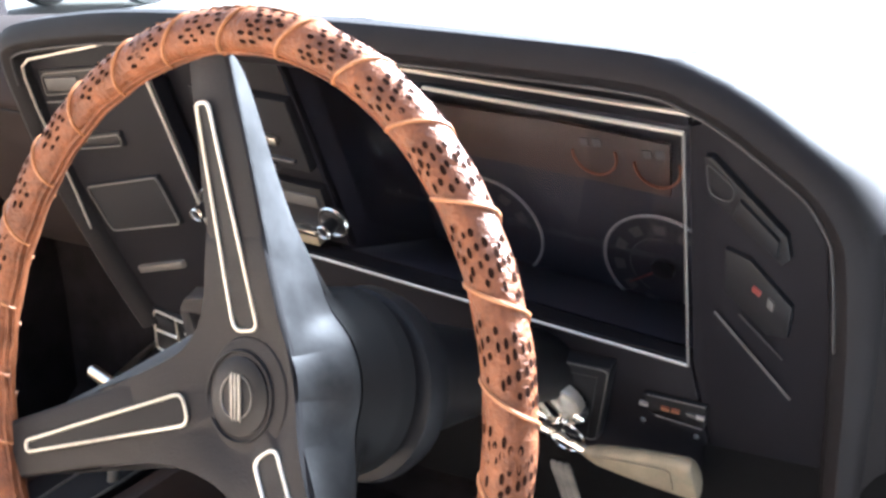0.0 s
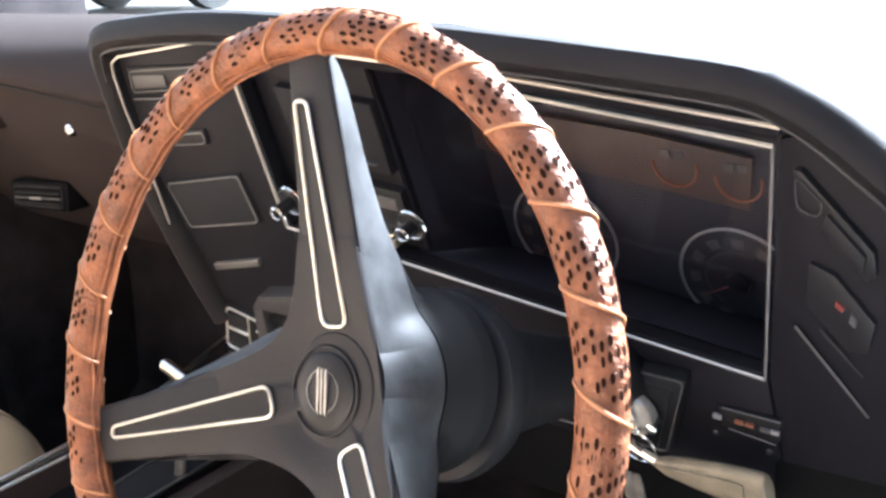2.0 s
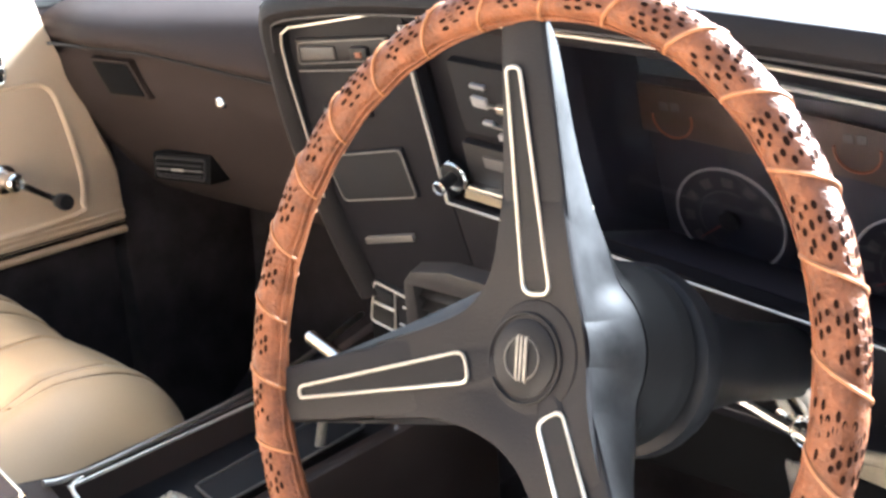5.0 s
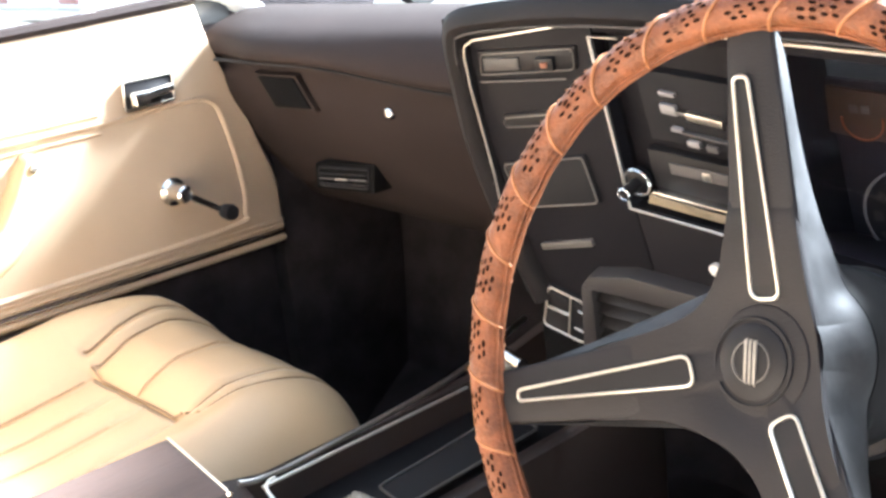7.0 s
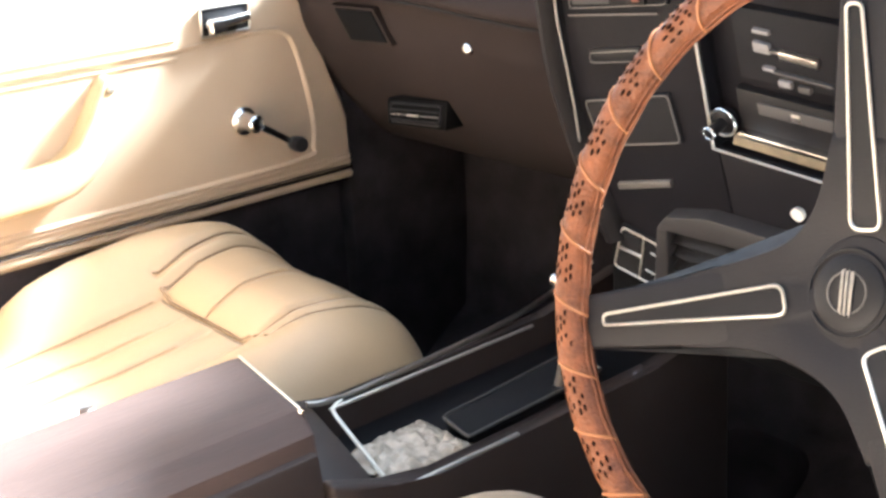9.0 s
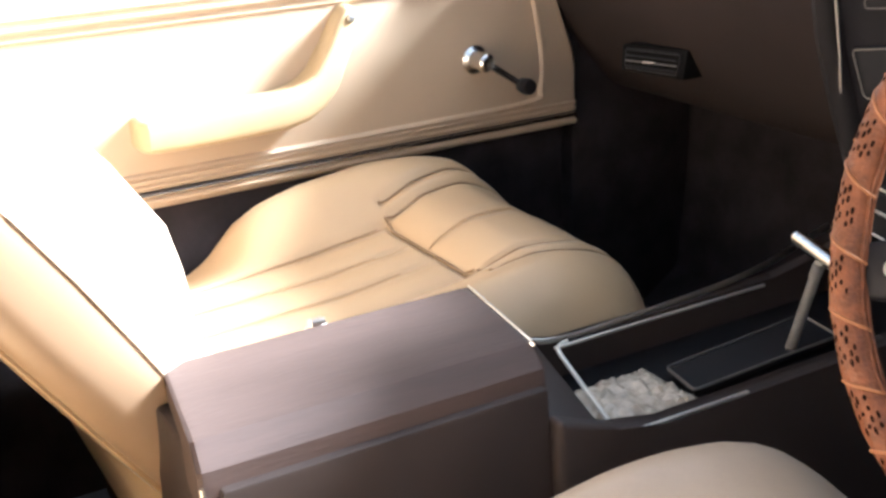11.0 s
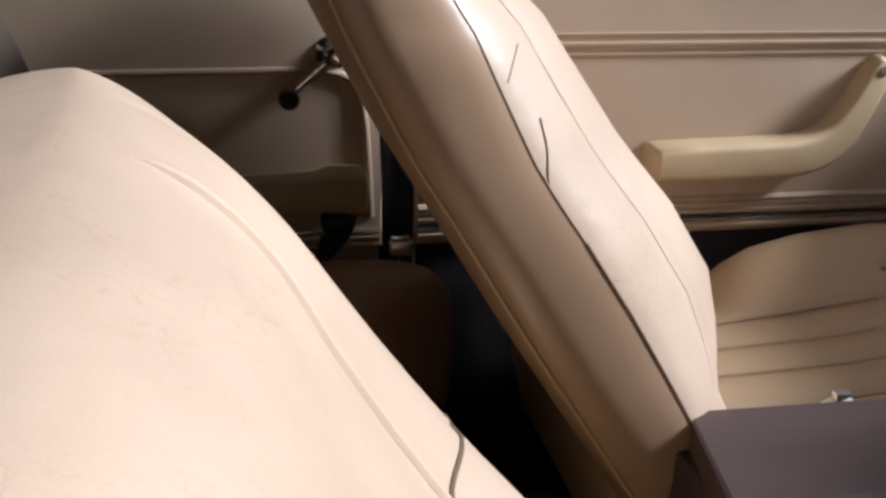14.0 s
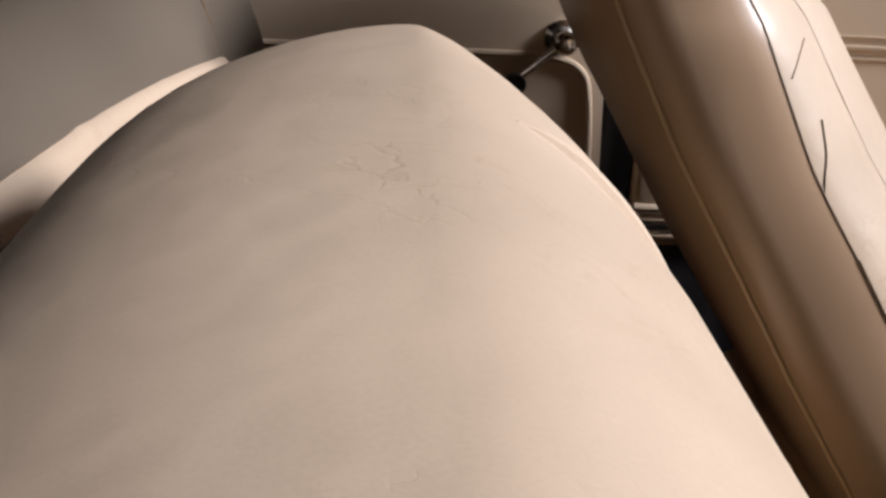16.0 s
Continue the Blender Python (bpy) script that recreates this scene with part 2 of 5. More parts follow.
def loft(rings, closed=True, caps=True):
    """A skin over rings of equal length; closed: each ring is a loop."""
    bm = bmesh.new()
    vs = [[bm.verts.new(p) for p in ring] for ring in rings]
    n = len(rings[0])
    for a, b in zip(vs, vs[1:]):
        for i in range(n if closed else n - 1):
            j = (i + 1) % n
            try:
                bm.faces.new((a[i], a[j], b[j], b[i]))
            except ValueError:
                pass
    if caps and closed:
        bm.faces.new(vs[0][::-1])
        bm.faces.new(vs[-1])
    return bm


def prism(points, axis, bevel=0.002, seg=2):
    """An outline of 3D points carried along the vector axis."""
    axis = Vector(axis)
    bm = loft([[Vector(p) for p in points], [Vector(p) + axis for p in points]])
    if bevel:
        bmesh.ops.bevel(bm, geom=bm.edges[:], offset=bevel, segments=seg, affect="EDGES", profile=0.5)
    return bm


def tube(points, radius, sides=8, ring=False, flat=1.0):
    """A round cord along points; ring: the ends meet."""
    pts = [Vector(p) for p in points]
    n = len(pts)
    rings = []
    up = None
    for i, p in enumerate(pts):
        a = pts[(i - 1) % n] if ring or i else p
        b = pts[(i + 1) % n] if ring or i < n - 1 else p
        d = (b - a).normalized()
        if up is None:
            up = d.orthogonal().normalized()
        up = (up - d * up.dot(d))
        up = up.normalized() if up.length > 1e-6 else d.orthogonal().normalized()
        s = d.cross(up)
        r = radius[i] if isinstance(radius, (list, tuple)) else radius
        rings.append([p + r * (math.cos(2 * math.pi * k / sides) * up + flat * math.sin(2 * math.pi * k / sides) * s) for k in range(sides)])
    if ring:
        rings.append(rings[0])
    bm = loft(rings, caps=not ring)
    if ring:
        bmesh.ops.remove_doubles(bm, verts=bm.verts, dist=1e-6)
    return bm


def lathe(profile, at, axis, sides=32):
    """Rings (distance along axis, radius) turned about axis through at."""
    at, axis = Vector(at), Vector(axis).normalized()
    a = axis.orthogonal().normalized()
    b = axis.cross(a)
    return loft([[at + axis * h + max(r, 1e-4) * (math.cos(2 * math.pi * k / sides) * a + math.sin(2 * math.pi * k / sides) * b) for k in range(sides)] for h, r in profile])


def merged(*bms):
    out = bmesh.new()
    for bm in bms:
        me = bpy.data.meshes.new("join")
        bm.to_mesh(me)
        bm.free()
        out.from_mesh(me)
        bpy.data.meshes.remove(me)
    return out


def smooth01(x, a, b):
    t = max(0.0, min(1.0, (x - a) / (b - a)))
    return t * t * (3 - 2 * t)


def spow(v, p):
    return math.copysign(abs(v) ** p, v)


def curve(points, n=24):
    """A smooth line through points (Catmull-Rom)."""
    p = [Vector(q) for q in points]
    p = [2 * p[0] - p[1]] + p + [2 * p[-1] - p[-2]]
    out = []
    spans = len(p) - 3
    per = max(2, n // spans)
    for i in range(spans):
        a, b, c, d = p[i : i + 4]
        for k in range(per):
            t = k / per
            out.append(0.5 * (2 * b + (c - a) * t + (2 * a - 5 * b + 4 * c - d) * t * t + (3 * b - 3 * c + d - a) * t ** 3))
    out.append(p[-2])
    return out


def rounded(points, r=0.004, n=4):
    """A closed outline with its corners rounded off."""
    out = []
    p = [Vector(q) for q in points]
    for i in range(len(p)):
        a, b, c = p[i - 1], p[i], p[(i + 1) % len(p)]
        d1, d2 = (a - b), (c - b)
        k = min(r, 0.45 * d1.length, 0.45 * d2.length)
        s, e = b + d1.normalized() * k, b + d2.normalized() * k
        for j in range(n + 1):
            t = j / n
            out.append((1 - t) ** 2 * s + 2 * t * (1 - t) * b + t * t * e)
    return out

# ---- the car's shell and the ground ----
def setting(name, bm, material, label, category, smooth=True):
    return tagged(part(name, bm, material, None, "", smooth), label, category, "", "structure")


gx = [-400, -60, -12, -4, 0, 4, 12, 60, 400]
bm = bmesh.new()
grid = [[bm.verts.new((x, y, 0)) for x in gx] for y in gx]
for r0, r1 in zip(grid, grid[1:]):
    for i in range(len(gx) - 1):
        bm.faces.new((r0[i], r0[i + 1], r1[i + 1], r1[i]))
setting("ground", bm, concrete, "grey concrete ground in bright daylight", "ground")

setting("floor", merged(box((-0.76, -1.45, 0.22), (0.74, 0.62, 0.25), 0.004), box((-0.155, -1.0, 0.25), (-0.035, 0.60, 0.36), 0.03, 3)), carpet, "dark carpeted car floor with centre tunnel", "car floor")
setting("firewall", prism([(-0.76, 0.46, 0.25), (-0.76, 0.62, 0.36), (-0.76, 0.66, 0.76), (-0.76, 0.70, 0.76), (-0.76, 0.70, 0.22), (-0.76, 0.46, 0.22)], (1.50, 0, 0), 0.004), carpet, "dark carpeted bulkhead under the dashboard", "bulkhead")
# unseen walls, added to hold back light from the driver's side and behind
setting("shade_wall_east", box((3.2, -5.0, -0.05), (3.4, 2.2, 2.6), 0.01), wall_brown, "unseen dark brown wall added to block light beside the car", "wall")
setting("shade_wall_south", box((-3.5, -5.2, -0.05), (3.199, -5.0, 2.6), 0.01), wall_brown, "unseen dark brown wall added to block light behind the car", "wall")
# bonnet and scuttle
rows = []
for y, z in ((0.52, 0.770), (0.56, 0.785), (0.66, 0.795), (0.70, 0.805), (1.1, 0.825), (1.5, 0.82), (1.9, 0.79), (2.02, 0.75), (2.04, 0.68)):
    rows.append([(x, y, z - 0.045 * abs(x / 0.85) ** 3) for x in [-0.85 + 0.1 * k for k in range(18)]])
setting("bonnet", loft(rows, closed=False), body_paint, "white painted bonnet in full sun", "bonnet")
# roof with headlining
rows, lining = [], []
for k in range(13):
    y = -0.47 - 0.90 * k / 12
    crown = 1.375 - 0.04 * ((k - 6) / 6) ** 2
    rows.append([(x, y, crown - 0.07 * abs(x / 0.62) ** 3) for x in [-0.64 + 0.08 * i for i in range(17)]])
    lining.append([(x, y, crown - 0.03 - 0.07 * abs(x / 0.62) ** 3) for x in [-0.62 + 0.0775 * i for i in range(17)]])
setting("roof", loft(rows, closed=False), body_paint, "white painted car roof", "roof")
# the lining is out of view; its dark tone is set to limit bounce
setting("ceiling", loft(lining, closed=False), headlining, "unseen cloth headlining, kept dark to cut bounced light", "headlining")


def post(name, pts, r, label):
    setting(name, tube(curve(pts, 16), r, 10, flat=0.6), body_paint, label, "pillar")


for s, side in ((-1, "left"), (1, "right")):
    post(f"pillar_front_{side}", [(s * 0.76, 0.58, 0.86), (s * 0.72, 0.16, 1.11), (s * 0.65, -0.47, 1.33)], 0.022, "slim white painted windscreen pillar")
    post(f"pillar_rear_{side}", [(s * 0.66, -1.60, 0.95), (s * 0.64, -1.50, 1.15), (s * 0.60, -1.33, 1.33)], 0.06, "white painted rear roof pillar")
    post(f"roof_rail_{side}", [(s * 0.645, -0.47, 1.325), (s * 0.635, -0.8, 1.345), (s * 0.60, -1.35, 1.32)], 0.022, "white painted roof rail over the doors")
post("pillar_centre_left", [(-0.735, -0.515, 0.30), (-0.735, -0.515, 0.85), (-0.71, -0.53, 1.0), (-0.645, -0.58, 1.34)], 0.03, "white painted centre pillar")
post("pillar_centre_right", [(0.80, -0.62, 0.25), (0.80, -0.62, 0.85), (0.76, -0.63, 1.0), (0.66, -0.62, 1.34)], 0.03, "white painted centre pillar")
setting("sill", box((0.70, -0.62, 0.20), (0.84, 0.60, 0.33), 0.02, 3), body_paint, "white painted door sill under the open door", "sill")
setting("wing_left", box((-0.90, 0.66, 0.30), (-0.76, 1.95, 0.78), 0.03, 3), body_paint, "white painted front wing", "wing")
setting("wing_right", box((0.76, 0.60, 0.30), (0.90, 1.95, 0.78), 0.03, 3), body_paint, "white painted front wing", "wing")
setting("rear_deck", box((-0.74, -1.95, 0.90), (0.74, -1.25, 0.94), 0.01), dash_vinyl, "dark parcel shelf behind the rear seat", "parcel shelf")
setting("rear_bulkhead", box((-0.74, -1.50, 0.22), (0.74, -1.44, 0.90), 0.01), carpet, "dark panel behind the rear seat", "bulkhead")
setting("rear_side_right", box((0.74, -1.45, 0.25), (0.80, -0.66, 0.95), 0.01), door_vinyl, "tan trimmed closed rear door", "rear door")
setting("kick_panel_left", box((-0.785, 0.416, 0.25), (-0.715, 0.64, 0.92), 0.008), carpet, "black kick panel beside the footwell", "kick panel")
setting("cowl_side_left", box((-0.80, 0.32, 0.60), (-0.738, 0.66, 0.972), 0.004), carpet, "dark trimmed side of the scuttle", "trim")
setting("hinge_pillar_right", box((0.635, 0.36, 0.25), (0.76, 0.56, 0.84), 0.02, 3), black_matt, "dark trimmed hinge pillar of the open door", "pillar")
# glass
bm = loft([[(x, 0.58 - 0.03 * (x / 0.7) ** 2, 0.86) for x in (-0.70, -0.35, 0, 0.35, 0.70)], [(x, -0.465 - 0.01 * (x / 0.6) ** 2, 1.335) for x in (-0.62, -0.31, 0, 0.31, 0.62)]], closed=False)
ws = setting("windscreen", bm, window_glass, "clear raked windscreen", "windscreen")
ws.visible_shadow = False

# unseen rear glass; its tint is added to keep daylight off the back seat
for e, side in ((-1, "left"), (1, "right")):
    y0 = -0.60 if e < 0 else -0.66
    setting(f"quarter_window_{side}", prism([(e * 0.735, y0, 0.96), (e * 0.735, -1.52, 0.96), (e * 0.625, -1.34, 1.33), (e * 0.655, y0 - 0.02, 1.33)], (e * 0.004, 0, 0), 0), dimming_glass, "unseen rear side window, dark tint added to dim the rear", "window", False)
setting("rear_window", prism([(-0.62, -1.62, 0.945), (0.62, -1.62, 0.945), (0.58, -1.37, 1.31), (-0.58, -1.37, 1.31)], (0, -0.004, 0), 0), dimming_glass, "unseen rear window, dark tint added to dim the rear", "window", False)

# ---- steering wheel ----
WC = Vector((0.3656, -0.0277, 0.8545))
WN = Vector((-0.0266, -0.9391, 0.3426)).normalized()
WU = Vector((0.9996, -0.0283, 0.0)).normalized()
WV = WN.cross(WU)
WM = Matrix((WU, WV, WN)).transposed().to_4x4()
WM.translation = WC
R, RT = 0.179, 0.0110
HUB = -0.031
wheel = thing("steering_wheel", WM, "dark three-spoke steering wheel in a laced, punched brown leather cover", "steering wheel")


def depth_at(u, v):
    return HUB * (1 - min(1, math.hypot(u, v) / 0.17))


def wp(u, v, d=0.0):
    """A point on the spokes' faces, which flatten out round the hub."""
    z, r = depth_at(u, v), math.hypot(u, v)
    z -= (z - HUB - 0.0025) * (1 - smooth01(r, 0.024, 0.046))
    return Vector((u, v, z + d))


def rim_point(a, b, r):
    """a: round the wheel; b: round the tube, 0 outwards, 90 towards the driver."""
    q = R + r * math.cos(b)
    return Vector((q * math.cos(a), q * math.sin(a), r * math.sin(b)))


rings = []
for i in range(180):
    a = 2 * math.pi * i / 180
    swell = RT * (1 + 0.025 * math.sin(30 * a) + 0.015 * math.sin(7 * a + 1))
    rings.append([rim_point(a, 2 * math.pi * k / 20, swell) for k in range(20)])
rings.append(rings[0])
bm = loft(rings, caps=False)
bmesh.ops.remove_doubles(bm, verts=bm.verts, dist=1e-6)
rim = part("rim", bm, wrap_leather, wheel, "brown leather cover with punched holes")
LACES = 27
for i in range(LACES):
    a0 = 2 * math.pi * (i + 0.3) / LACES
    pts = []
    for k in range(19):
        f = k / 18
        b = radians(-115 + 300 * f)
        pts.append(rim_point(a0 + 0.17 * f + 0.008 * math.sin(9 * f), b, RT * 1.03))
    part("lace", tube(pts, 0.00105, 6), lace_cord, rim)
# the laced seam on the inner side of the rim
for b in (168, 190):
    part("seam_cord", tube([rim_point(2 * math.pi * k / 120, radians(b + 3 * math.sin(k * 1.6)), RT * 1.0) for k in range(120)], 0.0011, 6, ring=True), wrap_leather, rim)
part("edge_stitching", tube([rim_point(radians(78 + 0.83 * k), radians(12 + (9 if k % 3 == 0 else -5)), RT * (1.05 if k % 3 == 0 else 1.005)) for k in range(160)], 0.0007, 5), lace_cord, rim, "orange whip stitches along the outer edge")
holes = bmesh.new()
for i in range(LACES):
    a0 = 2 * math.pi * (i + 0.3) / LACES
    for row in range(10):
        for col in range(4):
            b = radians(-34 + 17.5 * row + random.uniform(-4, 4))
            drift = 0.17 * (math.degrees(b) + 115) / 300
            a = a0 + drift + (0.034 + 0.040 * col + (0.020 if row % 2 else 0)) + random.uniform(-0.006, 0.006)
            if (col == 3 and row % 2) or (row in (0, 9) and col in (0, 3)) or random.random() < 0.06:
                continue
            o = rim_point(a, b, RT * 1.028)
            n = (o - rim_point(a, 0, 0)).normalized()
            t = Vector((-math.sin(a), math.cos(a), 0))
            s = n.cross(t)
            ra, rb = random.uniform(0.0015, 0.0027), random.uniform(0.0009, 0.0013)
            ring = [holes.verts.new(o + ra * math.cos(k * math.pi / 4) * t + rb * math.sin(k * math.pi / 4) * s) for k in range(8)]
            holes.faces.new(ring)
tagged(part("perforation", holes, hole_dark, rim, "dark punched holes in the leather", smooth=False), kind="stuff")


def spoke(front, wedge, outline):
    """front: the four corners of the face; wedge: how deep its side runs at the outer and inner ends."""
    n = 10
    rows = []
    (a0, a1, b1, b0) = [Vector(p) for p in front]
    for k in range(n + 1):
        f = k / n
        l, r = a0.lerp(b0, f), a1.lerp(b1, f)
        dep = wedge[0] + (wedge[1] - wedge[0]) * f ** 2.2
        w = (r - l)
        ring = []
        for g, d in ((0.0, -dep), (0.0, -0.0042), (0.03, -0.0018), (0.08, -0.0009), (0.5, -0.0006), (0.92, -0.0009), (0.97, -0.0018), (1.0, -0.0042), (1.0, -dep)):
            p = l + w * g
            ring.append(wp(p.x, p.y, d - 0.0016 * (1 - smooth01(p.length, 0.050, 0.085))))
        rows.append(ring)
    sp = part("spoke", loft(rows), spoke_vinyl, wheel)
    line = rounded([wp(u, v, 0.0022) for u, v in outline], 0.006, 5)
    part("trim_line", tube(line, 0.0011, 6, ring=True), silver_line, sp, "silver outline round the spoke's inset")
    inner = [Vector((u, v)) for u, v in outline]
    c = sum(inner, Vector((0, 0))) / len(inner)
    pan = [wp(*(c + (q - c) * 0.97), 0.0008) for q in inner]
    part("inset", prism(rounded(pan, 0.006, 4), (0, 0, 0.0007), 0), black_plastic, sp, "black ribbed inset", smooth=False)
    return sp


spoke([(-0.0400, 0.168), (-0.0120, 0.170), (0.0225, 0.032), (-0.0265, 0.024)], (0.004, 0.004), [(-0.031, 0.1425), (-0.0222, 0.1434), (0.0058, 0.0318), (-0.0114, 0.0287)])
spoke([(-0.1535, -0.079), (-0.1640, -0.0475), (-0.034, 0.012), (-0.018, -0.036)], (0.004, 0.004), [(-0.1424, -0.0607), (-0.1445, -0.0544), (-0.0419, -0.0089), (-0.0344, -0.0244)])
spoke([(0.118, -0.121), (0.084, -0.146), (0.002, -0.042), (0.045, -0.020)], (0.004, 0.004), [(0.104, -0.116), (0.090, -0.126), (0.0132, -0.0335), (0.0268, -0.0235)])
# one moulding joins the three spokes, with hollow corners between them
right = curve([(0.008, 0.086, 0), (0.027, 0.026, 0), (0.046, -0.022, 0), (0.076, -0.070, 0)], 18)
under = curve([(0.034, -0.086, 0), (0.010, -0.062, 0), (-0.018, -0.051, 0), (-0.052, -0.0500, 0), (-0.094, -0.0610, 0)], 20)
upper = curve([(-0.104, -0.0190, 0), (-0.062, 0.0035, 0), (-0.043, 0.019, 0), (-0.0335, 0.042, 0), (-0.0315, 0.080, 0)], 20)
web = [(p.x, p.y) for p in right + under + upper]
rings = []
for s, d in ((1.0, -0.004), (0.998, -0.0025), (0.99, -0.0012), (0.97, 0.0002), (0.88, 0.0004), (0.76, 0.0004), (0.64, 0.0004), (0.52, 0.0004), (0.38, 0.0004), (0.1, 0.0004), (0.0, 0.0004)):
    row = [wp(0.002 + (u - 0.002) * s, (v + 0.004) * s - 0.004, d) for u, v in web]
    for p in row:
        p.z -= 0.0028 * smooth01(math.hypot(p.x, p.y), 0.058, 0.100)
    rings.append(row)
part("spoke_web", loft(rings, caps=False), spoke_vinyl, wheel, "dark moulding joining the spokes")
# hub pad
HP = Vector((0.0, -0.003, HUB + 0.003))
pad = []
for k in range(40):
    a = 2 * math.pi * k / 40
    pad.append((0.029 * math.cos(a), 0.031 * math.sin(a)))
hub = part("hub", loft([[HP + Vector((x * s, y * s, d)) for x, y in pad] for s, d in ((1.12, -0.012), (1.1, -0.006), (1.03, -0.001), (0.97, 0.001), (0.9, 0.0012))]), spoke_vinyl, wheel, "dark vinyl hub pad")
EM = HP + Vector((-0.004, -0.001, 0.0015))


def circle(r, d, n=40, c=EM):
    return [c + Vector((r * math.cos(2 * math.pi * k / n), r * math.sin(2 * math.pi * k / n), d)) for k in range(n)]


part("hub_ring", tube(circle(0.0235, 0.0004), 0.0009, 8, ring=True), black_plastic, hub, "black moulded ring")
part("hub_button", loft([circle(0.0205, -0.002), circle(0.0205, 0.0006), circle(0.0190, 0.0014), circle(0.0120, 0.0020)]), black_plastic, hub, "black horn button")
part("badge_ring", tube(circle(0.0112, 0.0024), 0.0006, 6, ring=True), dim_line, hub, "fine silver ring on the horn button")
for off, w in ((-0.0036, 0.0009), (-0.0009, 0.0008), (0.0020, 0.0010)):
    q = [(off - w, 0.0105), (off + w, 0.0125), (off + w + 0.0035, -0.0125), (off - w + 0.0035, -0.0105)]
    part("badge_bar", prism([EM + Vector((x - 0.001, y, 0.0024)) for x, y in q], (0, 0, 0.001), 0.0002), badge_grey, hub, "silver slanted bar of the badge")
# the smooth dark-grey skin behind the spokes, flaring into the boss
ARMS = [((-0.026, 0.169), 0.165), ((-0.159, -0.063), 0.165), ((0.101, -0.1335), 0.160)]
REACH = [(0.0, 1.0), (0.006, 0.98), (0.016, 0.84), (0.028, 0.72), (0.040, 0.52), (0.050, 0.38), (0.062, 0.24), (0.080, 0.2)]
CORE = [(0.0, 0.040), (0.02, 0.043), (0.04, 0.046), (0.055, 0.050), (0.065, 0.0525), (0.075, 0.053)]


def skin_ring(d):
    reach, core = interp_up(REACH, d), interp_up(CORE, d)
    n = 540
    rad = []
    for k in range(n):
        a = 2 * math.pi * k / n
        r = core
        for (u, v), length in ARMS:
            ax = math.atan2(v, u)
            da = (a - ax + math.pi) % (2 * math.pi) - math.pi
            if abs(da) < 1.3:
                l = length * reach
                w = 0.0148 + 0.0105 * max(0.0, 1 - l / 0.165)
                far = ((max(0.02, math.cos(da)) / l) ** 1.5 + (abs(math.sin(da)) / (1.5 * w)) ** 1.5) ** (-1 / 1.5)
                r = max(r, far)
        rad.append(r)
    sharp = rad
    for _ in range(200):
        rad = [(rad[k - 1] + 2 * rad[k] + rad[(k + 1) % n]) / 4 for k in range(n)]
    rad = [max(a, b) for a, b in zip(rad, sharp)]
    for _ in range(20):
        rad = [(rad[k - 1] + 2 * rad[k] + rad[(k + 1) % n]) / 4 for k in range(n)]
    out = []
    for k in range(n):
        a = 2 * math.pi * k / n
        u, v = rad[k] * math.cos(a), rad[k] * math.sin(a)
        out.append(Vector((u, v, depth_at(u, v) - 0.003 - d)))
    return out


def interp_up(table, z):
    for (z0, y0), (z1, y1) in zip(table, table[1:]):
        if z <= z1:
            return y0 + (y1 - y0) * max(0.0, z - z0) / (z1 - z0)
    return table[-1][1]


FACES = [[(-0.0400, 0.168), (-0.0120, 0.170), (0.0225, 0.032), (-0.0265, 0.024)], [(-0.1535, -0.079), (-0.1640, -0.0475), (-0.034, 0.012), (-0.018, -0.036)], [(0.118, -0.121), (0.084, -0.146), (0.002, -0.042), (0.045, -0.020)], web]


def face_reach(a):
    """How far the spokes' faces reach from the middle in direction a."""
    return cast(FACES, a, 0.036)


def cast(polys, a, far):
    c, s = math.cos(a), math.sin(a)
    for poly in polys:
        for (x0, y0), (x1, y1) in zip(poly, poly[1:] + poly[:1]):
            ex, ey = x1 - x0, y1 - y0
            det = c * -ey + s * ex
            if abs(det) > 1e-9:
                r, f = (x0 * -ey + y0 * ex) / det, (c * y0 - s * x0) / det
                if r > 0 and 0 <= f <= 1:
                    far = max(far, r)
    return far


def left_reach(a, d):
    """The spoke towards the passenger widens behind its face, most near the hub."""
    e, l = 0.020 * smooth01(d, 0.0, 0.022), interp_up(REACH, max(0.0, d - 0.016))
    poly = [(-0.1535 * l, -0.079 * l), (-0.1640 * l, -0.0475 * l), (-0.046 - 0.38 * e, 0.006 + 0.92 * e), (-0.018, 0.03), (-0.01, -0.05), (-0.030 + 0.1 * e, -0.042 - 0.3 * e)]
    return cast([poly], a, 0.0)


def flank_ring(d):
    """The flank leaves the edge of the spokes' faces and eases into the flaring skin."""
    deep = skin_ring(max(d, 0.010))
    k = (1 - smooth01(d, 0.0, 0.034)) if d < 0.034 else 0.0
    out = []
    for i, p in enumerate(deep):
        a = 2 * math.pi * i / len(deep)
        r = math.hypot(p.x, p.y) * (1 - k) + EDGE[i] * k
        if 1.9 < a < 5.0:
            r = max(r, left_reach(a, d))
        u, v = r * math.cos(a), r * math.sin(a)
        out.append(Vector((u, v, depth_at(u, v) - 0.003 - d)))
    return out


EDGE = [face_reach(2 * math.pi * i / 540) * 0.997 for i in range(540)]
part("spoke_skin", loft([flank_ring(0.0014 * k) for k in range(28)], caps=False), spoke_steel, wheel, "satin grey metal flanks of the spokes")
part("boss", loft([flank_ring(0.0392 + 0.0014 * k) for k in range(27)], caps=False), boss_black, wheel, "smooth dark grey boss behind the hub")

# ---- steering column with its levers ----
AX = -WN
cb = WM @ (HP + Vector((0.0, 0.0, -0.083)))
column = thing("steering_column", Matrix.Translation(cb), "black steering column with ignition lock and beige lever", "steering column")


